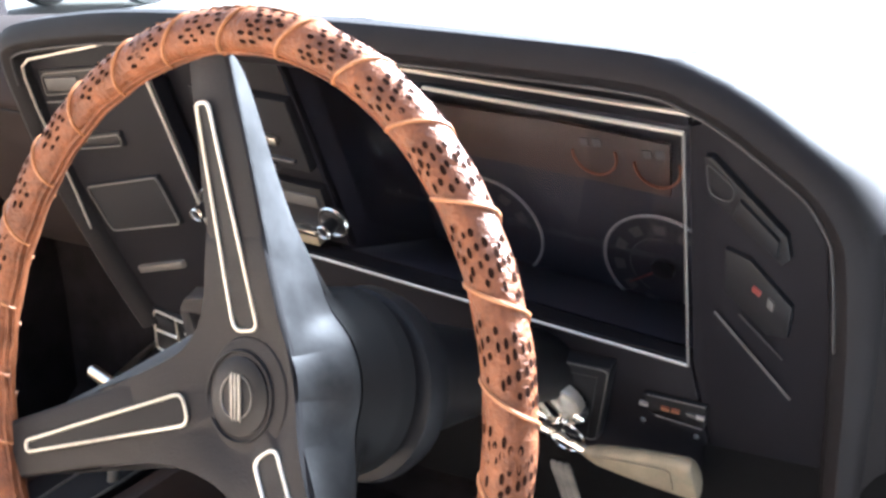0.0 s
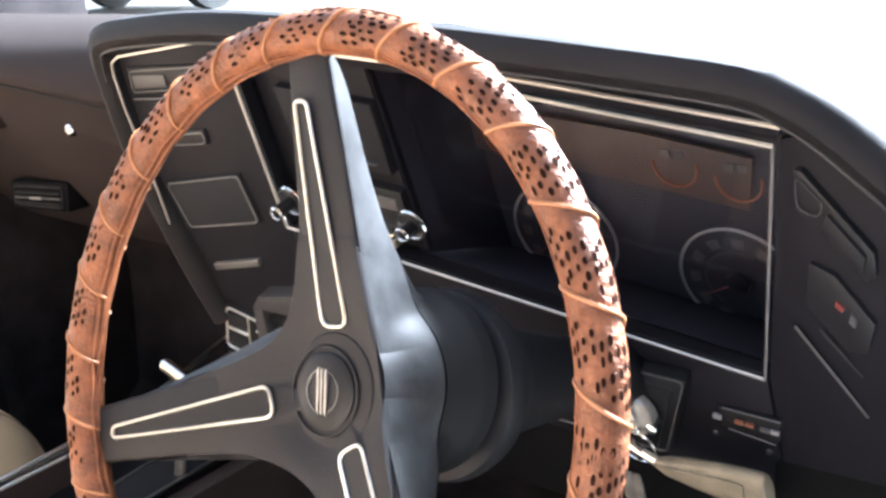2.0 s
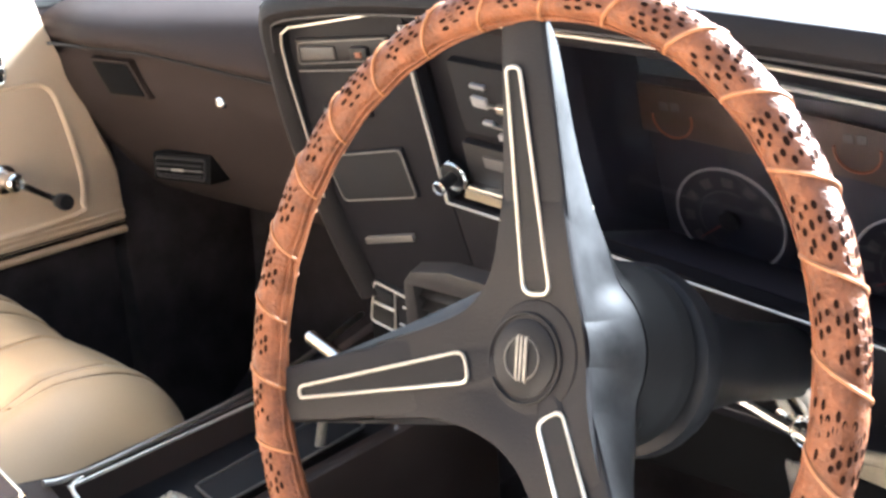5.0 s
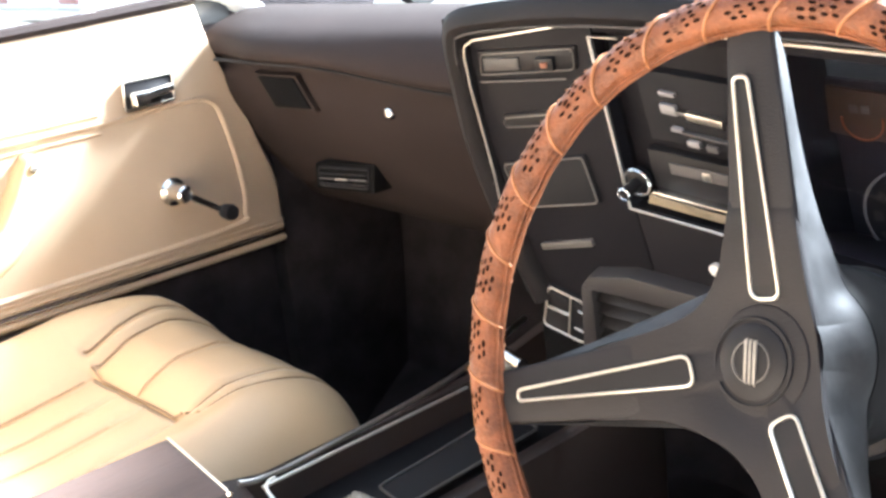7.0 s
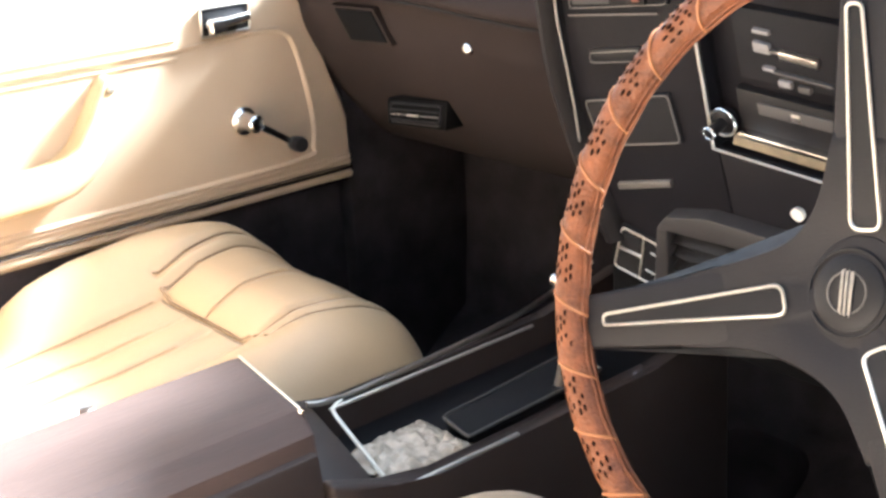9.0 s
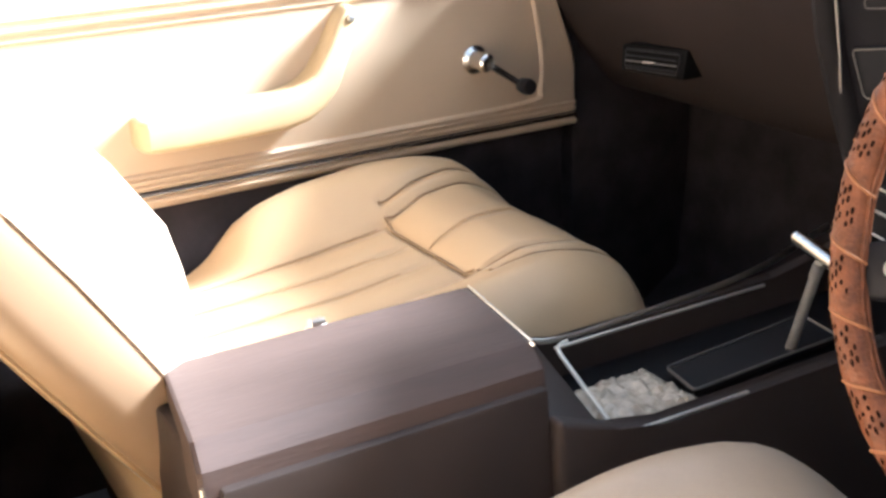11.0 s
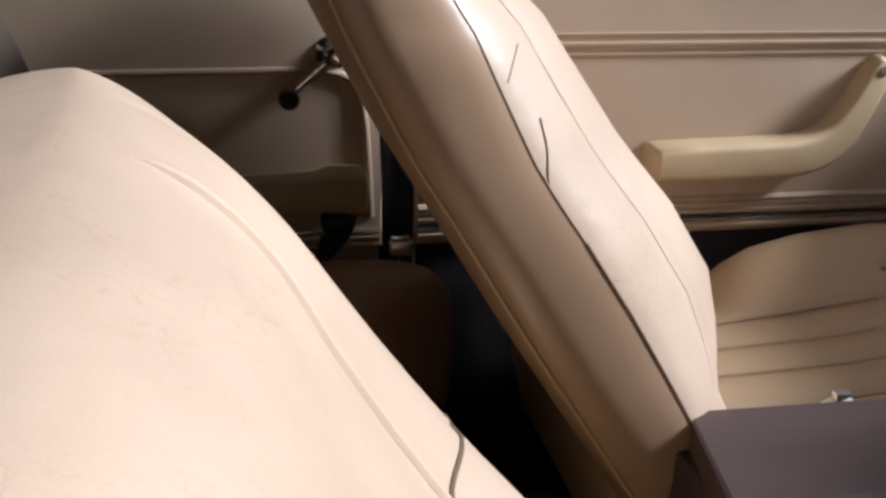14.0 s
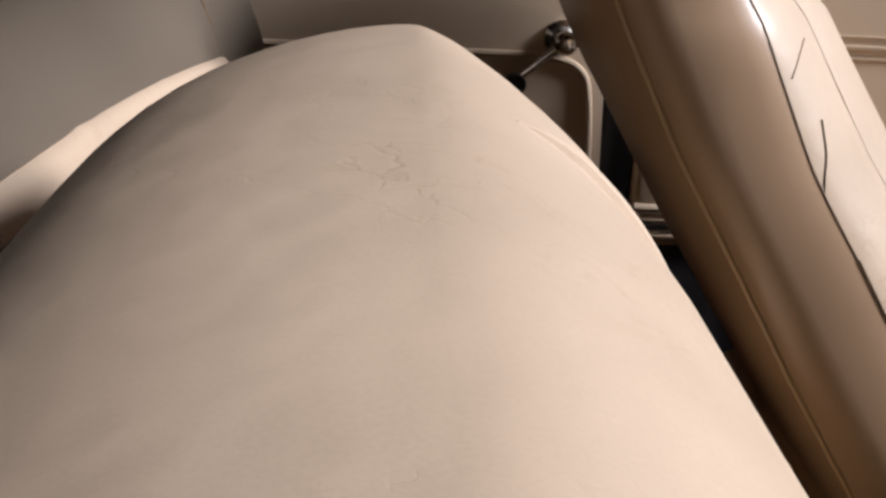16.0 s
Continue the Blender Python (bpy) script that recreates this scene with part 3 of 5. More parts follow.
part("collar", lathe([(-0.004, 0.046), (0.0, 0.055), (0.010, 0.0565), (0.018, 0.054)], (0, 0, 0), AX, 40), black_plastic, column)
part("shroud", lathe([(0.018, 0.050), (0.05, 0.036), (0.12, 0.027), (0.30, 0.025)], (0, 0, 0), AX, 32), black_plastic, column, "black plastic column shroud")

# ---- dashboard ----
FN = Vector((0, 1, 0.33)).normalized()


def fp(x, z, off=0.0):
    """A point of the raked fascia; off: metres behind it, away from the driver."""
    return Vector((x, 0.225 + 0.33 * (0.875 - z), z)) + FN * off


dash = thing("dashboard", (0, 0.3, 0.8), "dark padded dashboard with deep instrument hood and silver outlines", "dashboard")
D0 = Vector((0, 0.3, 0.8))


def dpart(name, bm, m, label="", parent=None, smooth=True):
    bmesh.ops.translate(bm, vec=-D0, verts=bm.verts)
    return part(name, bm, m, parent or dash, label, smooth)


# padded hood round the instruments: an open arch swept from its lip to the windscreen
arch = [(-0.080, 0.70), (-0.090, 0.762), (-0.095, 0.86), (-0.083, 0.938), (-0.072, 0.978), (-0.052, 0.996), (0.0, 1.004), (0.09, 1.009), (0.20, 1.006), (0.30, 1.001), (0.42, 0.991),
        (0.505, 0.982), (0.536, 0.970), (0.556, 0.957), (0.577, 0.938), (0.600, 0.914), (0.612, 0.885), (0.613, 0.86), (0.607, 0.80), (0.598, 0.74), (0.585, 0.66), (0.578, 0.58)]
arch = [(p.x, p.z) for p in curve([(x, 0, z) for x, z in arch], 80)]


def arch_ring(out, off, drop=0.0, flatten=0.0):
    ring = []
    n = len(arch)
    for i, (x, z) in enumerate(arch):
        a, b = arch[max(0, i - 1)], arch[min(n - 1, i + 1)]
        tx, tz = b[0] - a[0], b[1] - a[1]
        l = math.hypot(tx, tz)
        nx, nz = -tz / l, tx / l
        o = out + 0.006 * smooth01(x, 0.47, 0.56) * smooth01(off, -0.004, 0.03)
        q = fp(x + nx * o, z + nz * o, off)
        q.z -= drop * (1 - 0.2 * smooth01(x, 0.47, 0.58))
        ring.append(q)
    return ring


hood = [arch_ring(-0.030, 0.055), arch_ring(-0.028, 0.010), arch_ring(-0.026, 0.000), arch_ring(-0.021, -0.007), arch_ring(-0.013, -0.010), arch_ring(-0.006, -0.007), arch_ring(-0.001, 0.0),
        arch_ring(0.0, 0.012, 0.004), arch_ring(-0.003, 0.035, 0.017), arch_ring(-0.010, 0.08, 0.046), arch_ring(-0.022, 0.15, 0.093), arch_ring(-0.045, 0.25, 0.17), arch_ring(-0.07, 0.33, 0.25)]
dpart("hood", loft(hood, closed=False), dash_vinyl, "dark padded instrument hood")
# moulded ridges; the dark and grey cords put their shading into colour
for out, off, drop, r, m in ((-0.0015, 0.022, 0.0095, 0.0016, dash_vinyl), (-0.0035, 0.036, 0.0175, 0.0012, black_matt), (-0.021, -0.0075, 0.0, 0.0011, outlet_grey)):
    ridge = [p for p in arch_ring(out, off, drop) if -0.06 < p.x < (0.60 if r == 0.0011 else 0.50) and p.z > 0.80]
    dpart("hood_ridge", tube(ridge, r, 6), m, "moulded ridge of the hood")
# fascia plate with the instrument opening left free
opening = [(0.092, 0.976), (0.347, 0.957), (0.516, 0.935), (0.487, 0.766), (0.38, 0.782), (0.201, 0.809), (0.082, 0.824)]
plate_off = 0.005


def slab(pts, off, thick, bevel=0.001):
    return prism([fp(x, z, off) for x, z in pts], FN * thick, bevel)


dpart("fascia_left", slab([(-0.095, 0.70), (-0.098, 0.86), (-0.075, 0.985), (0.09, 1.0), (0.0915, 0.976), (0.0815, 0.824), (0.0815, 0.70)], plate_off, 0.012), fascia_black, "black centre fascia")
dpart("fascia_top", slab([(0.0925, 1.0), (0.30, 0.995), (0.53, 0.97), (0.5165, 0.9355), (0.347, 0.9575), (0.0925, 0.9765)], plate_off, 0.012), fascia_black)
dpart("fascia_right", slab([(0.5175, 0.936), (0.55, 0.945), (0.588, 0.89), (0.580, 0.80), (0.565, 0.66), (0.487, 0.66), (0.4885, 0.766)], plate_off, 0.012), fascia_black)
dpart("fascia_lower", slab([(0.0825, 0.8235), (0.201, 0.8085), (0.38, 0.7815), (0.4860, 0.7655), (0.4860, 0.66), (0.0825, 0.68)], plate_off, 0.012), fascia_black)
# deep box behind the opening
for name, pts in (("cluster_floor", [(0.201, 0.809), (0.487, 0.766)]), ("cluster_wall", [(0.487, 0.766), (0.516, 0.935)]), ("cluster_roof", [(0.516, 0.935), (0.347, 0.957), (0.205, 0.966)]), ("cluster_end", [(0.212, 0.966), (0.212, 0.808)])):
    sink = 0.06
    ring = [[fp(x, z - sink * d / 0.10, plate_off + 0.012 + d) for x, z in pts] for d in (0.0, 0.10)]
    dpart(name, loft(ring, closed=False), box_brown, smooth=False)
GZ = 0.107
dial_plate = dpart("dial_plate", slab([(0.19, 0.890), (0.53, 0.868), (0.53, 0.66), (0.19, 0.70)], GZ + 0.006, 0.004), dial_face, "black instrument face")


def dial(x, z, r, needle, name="gauge"):
    c = fp(x, z - 0.0335, GZ)
    up = Vector((0, -0.33, 1)).normalized()
    rt = Vector((1, 0, 0))
    at = lambda a, q, o=0.0: c + rt * q * math.cos(a) + up * q * math.sin(a) - FN * o
    ring = dpart(name, tube([at(2 * math.pi * k / 48, r) for k in range(48)], 0.0013, 6, ring=True), print_grey, "round instrument with a fine silver ring")
    # the ring's orange highlight, drawn as an amber arc
    dpart("dial_glow", tube([at(radians(222 + 5 * k), r * 0.985, 0.0012) for k in range(10)], 0.0009, 5), amber, "orange glow on the ring, painted as a coloured arc", ring)
    dpart("dial_ring", tube([at(radians(60 + 7 * k), r * 0.56) for k in range(26)], 0.0004, 5), print_dim, "", ring)
    dpart("dial_cap", lathe([(0, r * 0.2), (0.003, r * 0.19), (0.004, r * 0.15)], c, -FN, 20), black_plastic, "", ring)
    dpart("dial_cap_ring", tube([at(2 * math.pi * k / 24, r * 0.17, 0.002) for k in range(24)], 0.0008, 5, ring=True), print_grey, "", ring)
    bars = bmesh.new()
    for k in range(8):
        a = radians(20 + 32 * k)
        for da in (0.06, -0.06):
            q0, q1, w = r * 0.66, r * 0.84, r * 0.05
            vs = [bars.verts.new(at(a + da + s * w / q0, q, 0.0005)) for s, q in ((-1, q0), (1, q0), (1, q1), (-1, q1))]
            bars.faces.new(vs)
    dpart("dial_marks", bars, print_dim, "pale figures and marks, unreadable", ring, False)
    a = radians(needle)
    dpart("needle", tube([at(a, r * 0.15, 0.002), at(a, r * 0.72, 0.002)], [0.001, 0.0005], 6), needle_red, "red needle", ring)
    return ring


dial(0.421, 0.787, 0.047, 208)
dial(0.275, 0.807, 0.047, 215)
# the small upper instruments on a brown strip
strip = dpart("gauge_strip", slab([(x, z - 0.0335) for x, z in ((0.215, 0.920), (0.362, 0.905), (0.448, 0.892), (0.440, 0.850), (0.349, 0.864), (0.212, 0.880))], GZ - 0.002, 0.003), mat("brown_gauge_strip", (0.05, 0.03, 0.024), 0.5), "brown strip with small gauges")
for x, z in ((0.243, 0.893), (0.389, 0.882), (0.436, 0.875)):
    c = fp(x, z - 0.0335, GZ - 0.004)
    up = Vector((0, -0.33, 1)).normalized()
    dpart("small_gauge_arc", tube([c + Vector((1, 0, 0)) * 0.017 * math.cos(radians(a)) + up * 0.017 * math.sin(radians(a)) for a in range(170, 371, 10)], 0.0011, 5), amber, "orange printed arc", strip)
    for dx in (-0.009, 0.001):
        dpart("small_gauge_mark", prism([c + Vector((dx + a, 0, 0)) + up * b for a, b in ((0, 0.007), (0.007, 0.007), (0.007, 0.014), (0, 0.014))], FN * -0.0006, 0), print_dim, "", strip, False)
lens = dpart("instrument_lens", slab([(0.206, 0.815), (0.206, 0.960), (0.345, 0.951), (0.510, 0.930), (0.482, 0.772)], 0.045, 0.0015, 0), dial_glass, "clear instrument lens", None, False)
lens.visible_shadow = False


def line(pts, r, m, name="trim_line", off=0.008, parent=None, label="silver trim line", ring=False):
    off -= 0.008
    q = [fp(x, z, off) for x, z in pts]
    q = rounded(q, 0.006, 4) if ring else q
    return dpart(name, tube(q, r, 6, ring=ring), m, label, parent)


line([(-0.076, 0.790), (-0.066, 0.844), (-0.061, 0.884), (-0.056, 0.928), (-0.050, 0.956), (-0.045, 0.966), (-0.033, 0.972), (0.067, 0.986), (0.095, 0.987)], 0.0011, silver_line, off=0.003)
line([(0.095, 0.987), (0.203, 0.979), (0.339, 0.969), (0.522, 0.947)], 0.0016, silver_line)
line([(0.347, 0.957), (0.516, 0.935)], 0.0014, silver_line)
line([(0.516, 0.935), (0.487, 0.766)], 0.0010, dim_line)
line([(0.487, 0.766), (0.38, 0.782), (0.201, 0.809), (0.082, 0.824)], 0.0011, silver_line)
line([(0.082, 0.824), (0.092, 0.976), (0.120, 0.975)], 0.0013, silver_line)
# left sub-panel: lamp switch plate, slots, square outlet
sw = dpart("switch_plate", slab([(-0.040, 0.958), (0.073, 0.966), (0.067, 0.946), (-0.046, 0.935)], 0.002, 0.005), black_plastic, "black plate with a small button")
line([(-0.036, 0.956), (0.071, 0.965), (0.067, 0.947), (-0.044, 0.937)], 0.0006, dim_line, off=0.009, parent=sw, ring=True)
dpart("push_button", slab([(0.028, 0.956), (0.048, 0.957), (0.046, 0.946), (0.026, 0.945)], -0.002, 0.006), black_plastic, "small black push button", sw)
dpart("button_mark", slab([(0.035, 0.953), (0.042, 0.9535), (0.041, 0.949), (0.034, 0.9485)], -0.0032, 0.002, 0.0004), amber, "faded orange mark", sw)
dpart("label_plate", slab([(-0.034, 0.953), (0.008, 0.955), (0.006, 0.944), (-0.038, 0.941)], 0.000, 0.003), mat("grey_label", (0.05, 0.047, 0.045), 0.5), "grey plate", sw)
line([(-0.046, 0.931), (0.055, 0.939)], 0.0008, dim_line)
slot = dpart("slot", slab([(-0.035, 0.899), (0.025, 0.907), (0.023, 0.893), (-0.037, 0.886)], 0.002, 0.006), black_plastic, "black oblong outlet")
line([(-0.034, 0.897), (0.024, 0.905), (0.022, 0.895), (-0.036, 0.888)], 0.0007, dim_line, off=0.009, parent=slot, ring=True)
outlet = dpart("square_outlet", slab([(-0.058, 0.850), (0.045, 0.868), (0.047, 0.822), (-0.053, 0.804)], 0.002, 0.006), black_matt, "black square outlet")
line([(-0.057, 0.849), (0.044, 0.867), (0.046, 0.823), (-0.052, 0.805)], 0.0009, dim_line, off=0.009, parent=outlet, ring=True)
tab = dpart("tab", slab([(-0.045, 0.767), (0.022, 0.782), (0.022, 0.775), (-0.045, 0.760)], 0.001, 0.008), dim_line, "grey pull tab")
# heater controls and radio
dpart("radio_plate", slab([(0.0925, 0.974), (0.213, 0.966), (0.213, 0.8085), (0.0835, 0.8245)], 0.019, 0.006), fascia_black, "black recessed plate round radio and heater")
heater = dpart("heater_control", slab([(0.118, 0.945), (0.211, 0.935), (0.209, 0.878), (0.116, 0.886)], 0.011, 0.012), black_matt, "black heater control with bright levers")
for x0, z0, x1, z1, h, m in ((0.138, 0.929, 0.152, 0.9275, 0.003, print_grey), (0.136, 0.919, 0.150, 0.917, 0.008, print_grey), (0.140, 0.914, 0.186, 0.908, 0.002, dim_line), (0.158, 0.9125, 0.190, 0.9075, 0.006, dull_chrome), (0.141, 0.899, 0.151, 0.898, 0.003, print_grey), (0.150, 0.896, 0.200, 0.889, 0.002, print_dim), (0.153, 0.889, 0.164, 0.888, 0.005, print_grey), (0.170, 0.886, 0.180, 0.885, 0.005, print_dim)):
    dpart("lever", slab([(x0, z0), (x1, z1), (x1, z1 - h), (x0, z0 - h)], 0.007, 0.005, 0.0006), m, "", heater)
radio = dpart("radio", slab([(0.108, 0.876), (0.211, 0.864), (0.209, 0.822), (0.105, 0.834)], 0.011, 0.02), black_plastic, "black car radio with chrome bar")
dpart("radio_slot", slab([(0.127, 0.866), (0.205, 0.858), (0.204, 0.848), (0.127, 0.856)], 0.0095, 0.003, 0.0006), print_dim, "grey tuning window", radio)
dpart("radio_pointer", slab([(0.158, 0.8605), (0.165, 0.860), (0.165, 0.8535), (0.158, 0.854)], 0.0085, 0.003, 0.0004), dull_chrome, "bright pointer", radio)
dpart("radio_bar", slab([(0.108, 0.8415), (0.196, 0.8304), (0.196, 0.8259), (0.108, 0.837)], 0.003, 0.010), chrome, "chrome bar", radio)
dpart("radio_scale", slab([(0.100, 0.835), (0.192, 0.8236), (0.191, 0.8146), (0.096, 0.8265)], 0.007, 0.008), beige_plastic, "cream tuning scale", radio)


def knob(x, z, r, length, label, core=black_plastic):
    """A slim push-pull knob in front of a chrome ring; a dark core has a bright rim at its tip."""
    c = fp(x, z, 0.014)
    turn = lambda q, h: [c - FN * h + q * (Vector((1, 0, 0)) * math.cos(2 * math.pi * i / 28) + Vector((0, -0.313, 0.95)) * math.sin(2 * math.pi * i / 28)) for i in range(28)]
    k = dpart("knob", lathe([(0, r * 0.9), (length * 0.3, r * 0.9), (length * 0.34, r * 0.8), (length * 0.35, r * 0.3)], c, -FN, 28), black_plastic, label)
    dpart("knob_ring", tube(turn(r, length * 0.3), r * 0.13, 6, ring=True), chrome, "chrome ring", k)
    dpart("knob_core", lathe([(length * 0.3, r * 0.42), (length, r * 0.47), (length * 1.04, r * 0.40), (length * 1.05, 0.001)], c, -FN, 24), core, "", k)
    if core is black_plastic:
        dpart("knob_rim", tube(turn(r * 0.42, length * 1.03), r * 0.11, 6, ring=True), chrome, "bright rim of the knob", k)
    return k


knob(0.092, 0.846, 0.0122, 0.026, "chrome-ringed radio knob")
knob(0.214, 0.838, 0.0122, 0.018, "chrome-ringed radio knob")
knob(0.152, 0.775, 0.0130, 0.013, "white push-pull knob in a chrome ring", white_plastic)
# lighter and ashtray panel, lower air outlet
ash = dpart("ashtray_panel", slab([(-0.054, 0.721), (-0.010, 0.710), (-0.030, 0.655), (-0.082, 0.668)], 0.001, 0.01), black_plastic, "black panel with silver outlines")
line([(-0.053, 0.719), (-0.012, 0.708), (-0.031, 0.657), (-0.080, 0.669)], 0.0012, silver_line, off=0.008, parent=ash, ring=True)
line([(-0.028, 0.712), (-0.049, 0.663)], 0.0011, silver_line, off=0.008, parent=ash)
line([(-0.064, 0.694), (-0.038, 0.689)], 0.0016, silver_line, off=0.0075, parent=ash)
line([(-0.024, 0.697), (-0.015, 0.694)], 0.0010, silver_line, off=0.0075, parent=ash)
line([(-0.037, 0.675), (-0.027, 0.672)], 0.0010, silver_line, off=0.0075, parent=ash)
dpart("ashtray_well", slab([(-0.058, 0.714), (-0.034, 0.708), (-0.038, 0.694), (-0.062, 0.699)], -0.0005, 0.004), black_matt, "", ash)
vent = dpart("air_outlet", merged(slab([(0.004, 0.738), (0.018, 0.7515), (0.066, 0.760), (0.150, 0.754), (0.180, 0.742), (0.180, 0.732), (0.110, 0.7365), (0.018, 0.7395), (0.010, 0.734)], -0.012, 0.03, 0.002), slab([(0.004, 0.738), (0.0165, 0.738), (-0.004, 0.660), (-0.021, 0.664)], -0.012, 0.03, 0.002)), outlet_grey, "dark grey hooded lower air outlet")
dpart("outlet_case", slab([(0.010, 0.737), (0.175, 0.737), (0.165, 0.650), (-0.014, 0.660)], 0.012, 0.02), black_matt, "", vent)
for k in range(5):
    z, x = 0.7245 - 0.0150 * k, 0.010 - 0.0052 * k
    dpart("vane", prism([fp(x, z + 0.0035, 0.006), fp(0.170, z + 0.0005, 0.006), fp(0.170, z - 0.0075, -0.006), fp(x - 0.002, z - 0.0045, -0.006)], FN * 0.0022, 0.0005), black_plastic, "black louvre vane", vent)
# ignition side, right of the column
ign = dpart("ignition_panel", slab([(0.330, 0.7600), (0.4316, 0.7556), (0.404, 0.6841), (0.310, 0.690)], -0.006, 0.02), black_plastic, "black ignition surround with a fine silver edge")
line([(0.331, 0.7590), (0.4306, 0.7548), (0.4035, 0.6850), (0.311, 0.691)], 0.0007, dim_line, off=0.001, parent=ign, ring=True)
line([(0.331, 0.7510), (0.4200, 0.7470), (0.3970, 0.6870)], 0.0005, outlet_grey, off=0.001, parent=ign)
ic = fp(0.3870, 0.7235, -0.010)
up = Vector((0, -0.313, 0.95))
rt = Vector((1, 0, 0))
on_lock = lambda u, v, h=0.0: ic + rt * u + up * v - FN * h
dpart("ignition_lock", lathe([(0, 0.0195), (0.006, 0.0195), (0.008, 0.0185), (0.0085, 0.0165), (0.0065, 0.0160), (0.0065, 0.001)], ic, -FN, 32), lock_silver, "round worn chrome ignition lock", ign)
for a in (100, 220, 340):
    dpart("lock_lug", lathe([(0, 0.0048), (0.010, 0.0045), (0.0115, 0.003), (0.012, 0.0005)], on_lock(0.0185 * math.cos(radians(a)), 0.0185 * math.sin(radians(a))), -FN, 16), chrome, "bright lug of the lock", ign)
dpart("key", merged(prism([on_lock(u, v, 0.008) for u, v in ((-0.0075, 0.013), (-0.0015, 0.015), (0.0065, -0.003), (0.0005, -0.0065))], FN * -0.006, 0.0008), lathe([(0, 0.005), (0.006, 0.005), (0.008, 0.003)], on_lock(0.005, -0.008, 0.007), -FN, 18)), chrome, "bright ignition key", ign)
dpart("key_ring", tube([on_lock(0.008 + 0.0135 * math.cos(a), -0.020 + 0.0135 * math.sin(a), 0.016) for a in [2 * math.pi * k / 28 for k in range(28)]], 0.0010, 6, ring=True), chrome, "split ring", ign)
dpart("key_hook", tube([on_lock(0.004, -0.014, 0.017), on_lock(0.014, -0.026, 0.017)], [0.0022, 0.0015], 8), chrome, "", ign)
for dx, l in ((-0.0045, 0.052), (0.0010, 0.056), (0.0065, 0.050)):
    dpart("spare_key", prism([on_lock(dx + u - 0.004, v, 0.018) for u, v in ((-0.0020, -0.046), (0.0020, -0.046), (0.0030, -0.052), (0.0022, -0.046 - l), (-0.0022, -0.046 - l), (-0.0032, -0.052))], FN * -0.002, 0.0005), lock_silver, "hanging key", ign)
sp = dpart("switch_strip", slab([(0.4470, 0.7320), (0.4930, 0.7305), (0.4870, 0.7095), (0.4480, 0.7150)], 0.002, 0.008), black_plastic, "black strip of warning symbols")
line([(0.4510, 0.7325), (0.4919, 0.7305)], 0.0006, dim_line, off=0.009, parent=sp)
line([(0.4529, 0.7145), (0.4860, 0.7097)], 0.0006, dim_line, off=0.009, parent=sp)
for x, z, m in ((0.4430, 0.7225, print_grey), (0.4590, 0.7220, amber), (0.4665, 0.7215, amber), (0.4770, 0.7205, print_dim), (0.4840, 0.7200, print_grey)):
    dpart("symbol", slab([(x, z + 0.0022), (x + 0.006, z + 0.0018), (x + 0.0055, z - 0.0014), (x - 0.0005, z - 0.001)], 0.0005, 0.0025, 0), m, "", sp, False)
for x, z in ((0.4400, 0.7044), (0.4786, 0.6985)):
    dpart("screw", lathe([(0, 0.0022), (0.001, 0.0018), (0.0012, 0.0003)], fp(x, z, 0.0045), -FN, 12), dull_chrome, "small bright screw", sp)
# switch panel on the right of the instruments
rs = dpart("switch_panel", slab([(0.5255, 0.921), (0.530, 0.921), (0.566, 0.873), (0.566, 0.858), (0.560, 0.853), (0.524, 0.896)], 0.000, 0.008), black_plastic, "black switch panel with rockers")
line([(0.5268, 0.9187), (0.5414, 0.9022), (0.5372, 0.8932), (0.5252, 0.8974)], 0.0006, outlet_grey, off=0.007, parent=rs, ring=True)
dpart("rocker", slab([(0.5430, 0.8965), (0.5620, 0.8715), (0.5590, 0.8590), (0.5370, 0.8850)], -0.003, 0.006), black_plastic, "black rocker switch", rs)
lamp_panel = dpart("lamp_panel", slab([(0.527, 0.8600), (0.541, 0.8540), (0.562, 0.8230), (0.556, 0.8000), (0.543, 0.8000), (0.5210, 0.8300)], 0.001, 0.008), black_plastic, "black panel with a red warning mark")
dpart("lamp_mark", slab([(0.541, 0.837), (0.5455, 0.8325), (0.5435, 0.829), (0.5395, 0.8335)], -0.0005, 0.003, 0.0005), needle_red, "small red mark", lamp_panel)
dpart("lamp_text", slab([(0.549, 0.830), (0.552, 0.826), (0.550, 0.819), (0.547, 0.823)], -0.0005, 0.003, 0.0005), print_dim, "", lamp_panel)
line([(0.5121, 0.8118), (0.5509, 0.7507)], 0.0009, dim_line, off=0.010)
line([(0.5277, 0.8125), (0.5505, 0.7819)], 0.0006, outlet_grey, off=0.010)
# brown padded passenger side, curved back to the screen
prof = [(0.56, 0.945), (0.44, 0.968), (0.35, 0.972), (0.295, 0.962), (0.268, 0.948), (0.258, 0.934), (0.260, 0.922), (0.276, 0.915), (0.292, 0.908), (0.297, 0.888), (0.303, 0.862), (0.322, 0.825), (0.348, 0.785), (0.375, 0.748), (0.405, 0.715), (0.44, 0.69), (0.50, 0.675), (0.58, 0.67)]
prof = [(p.y, p.z) for p in curve([(0, y, z) for y, z in prof], 68)]
pad_drop = lambda x: 0.020 * smooth01(x, -0.44, -0.10) - 0.004
rows = []
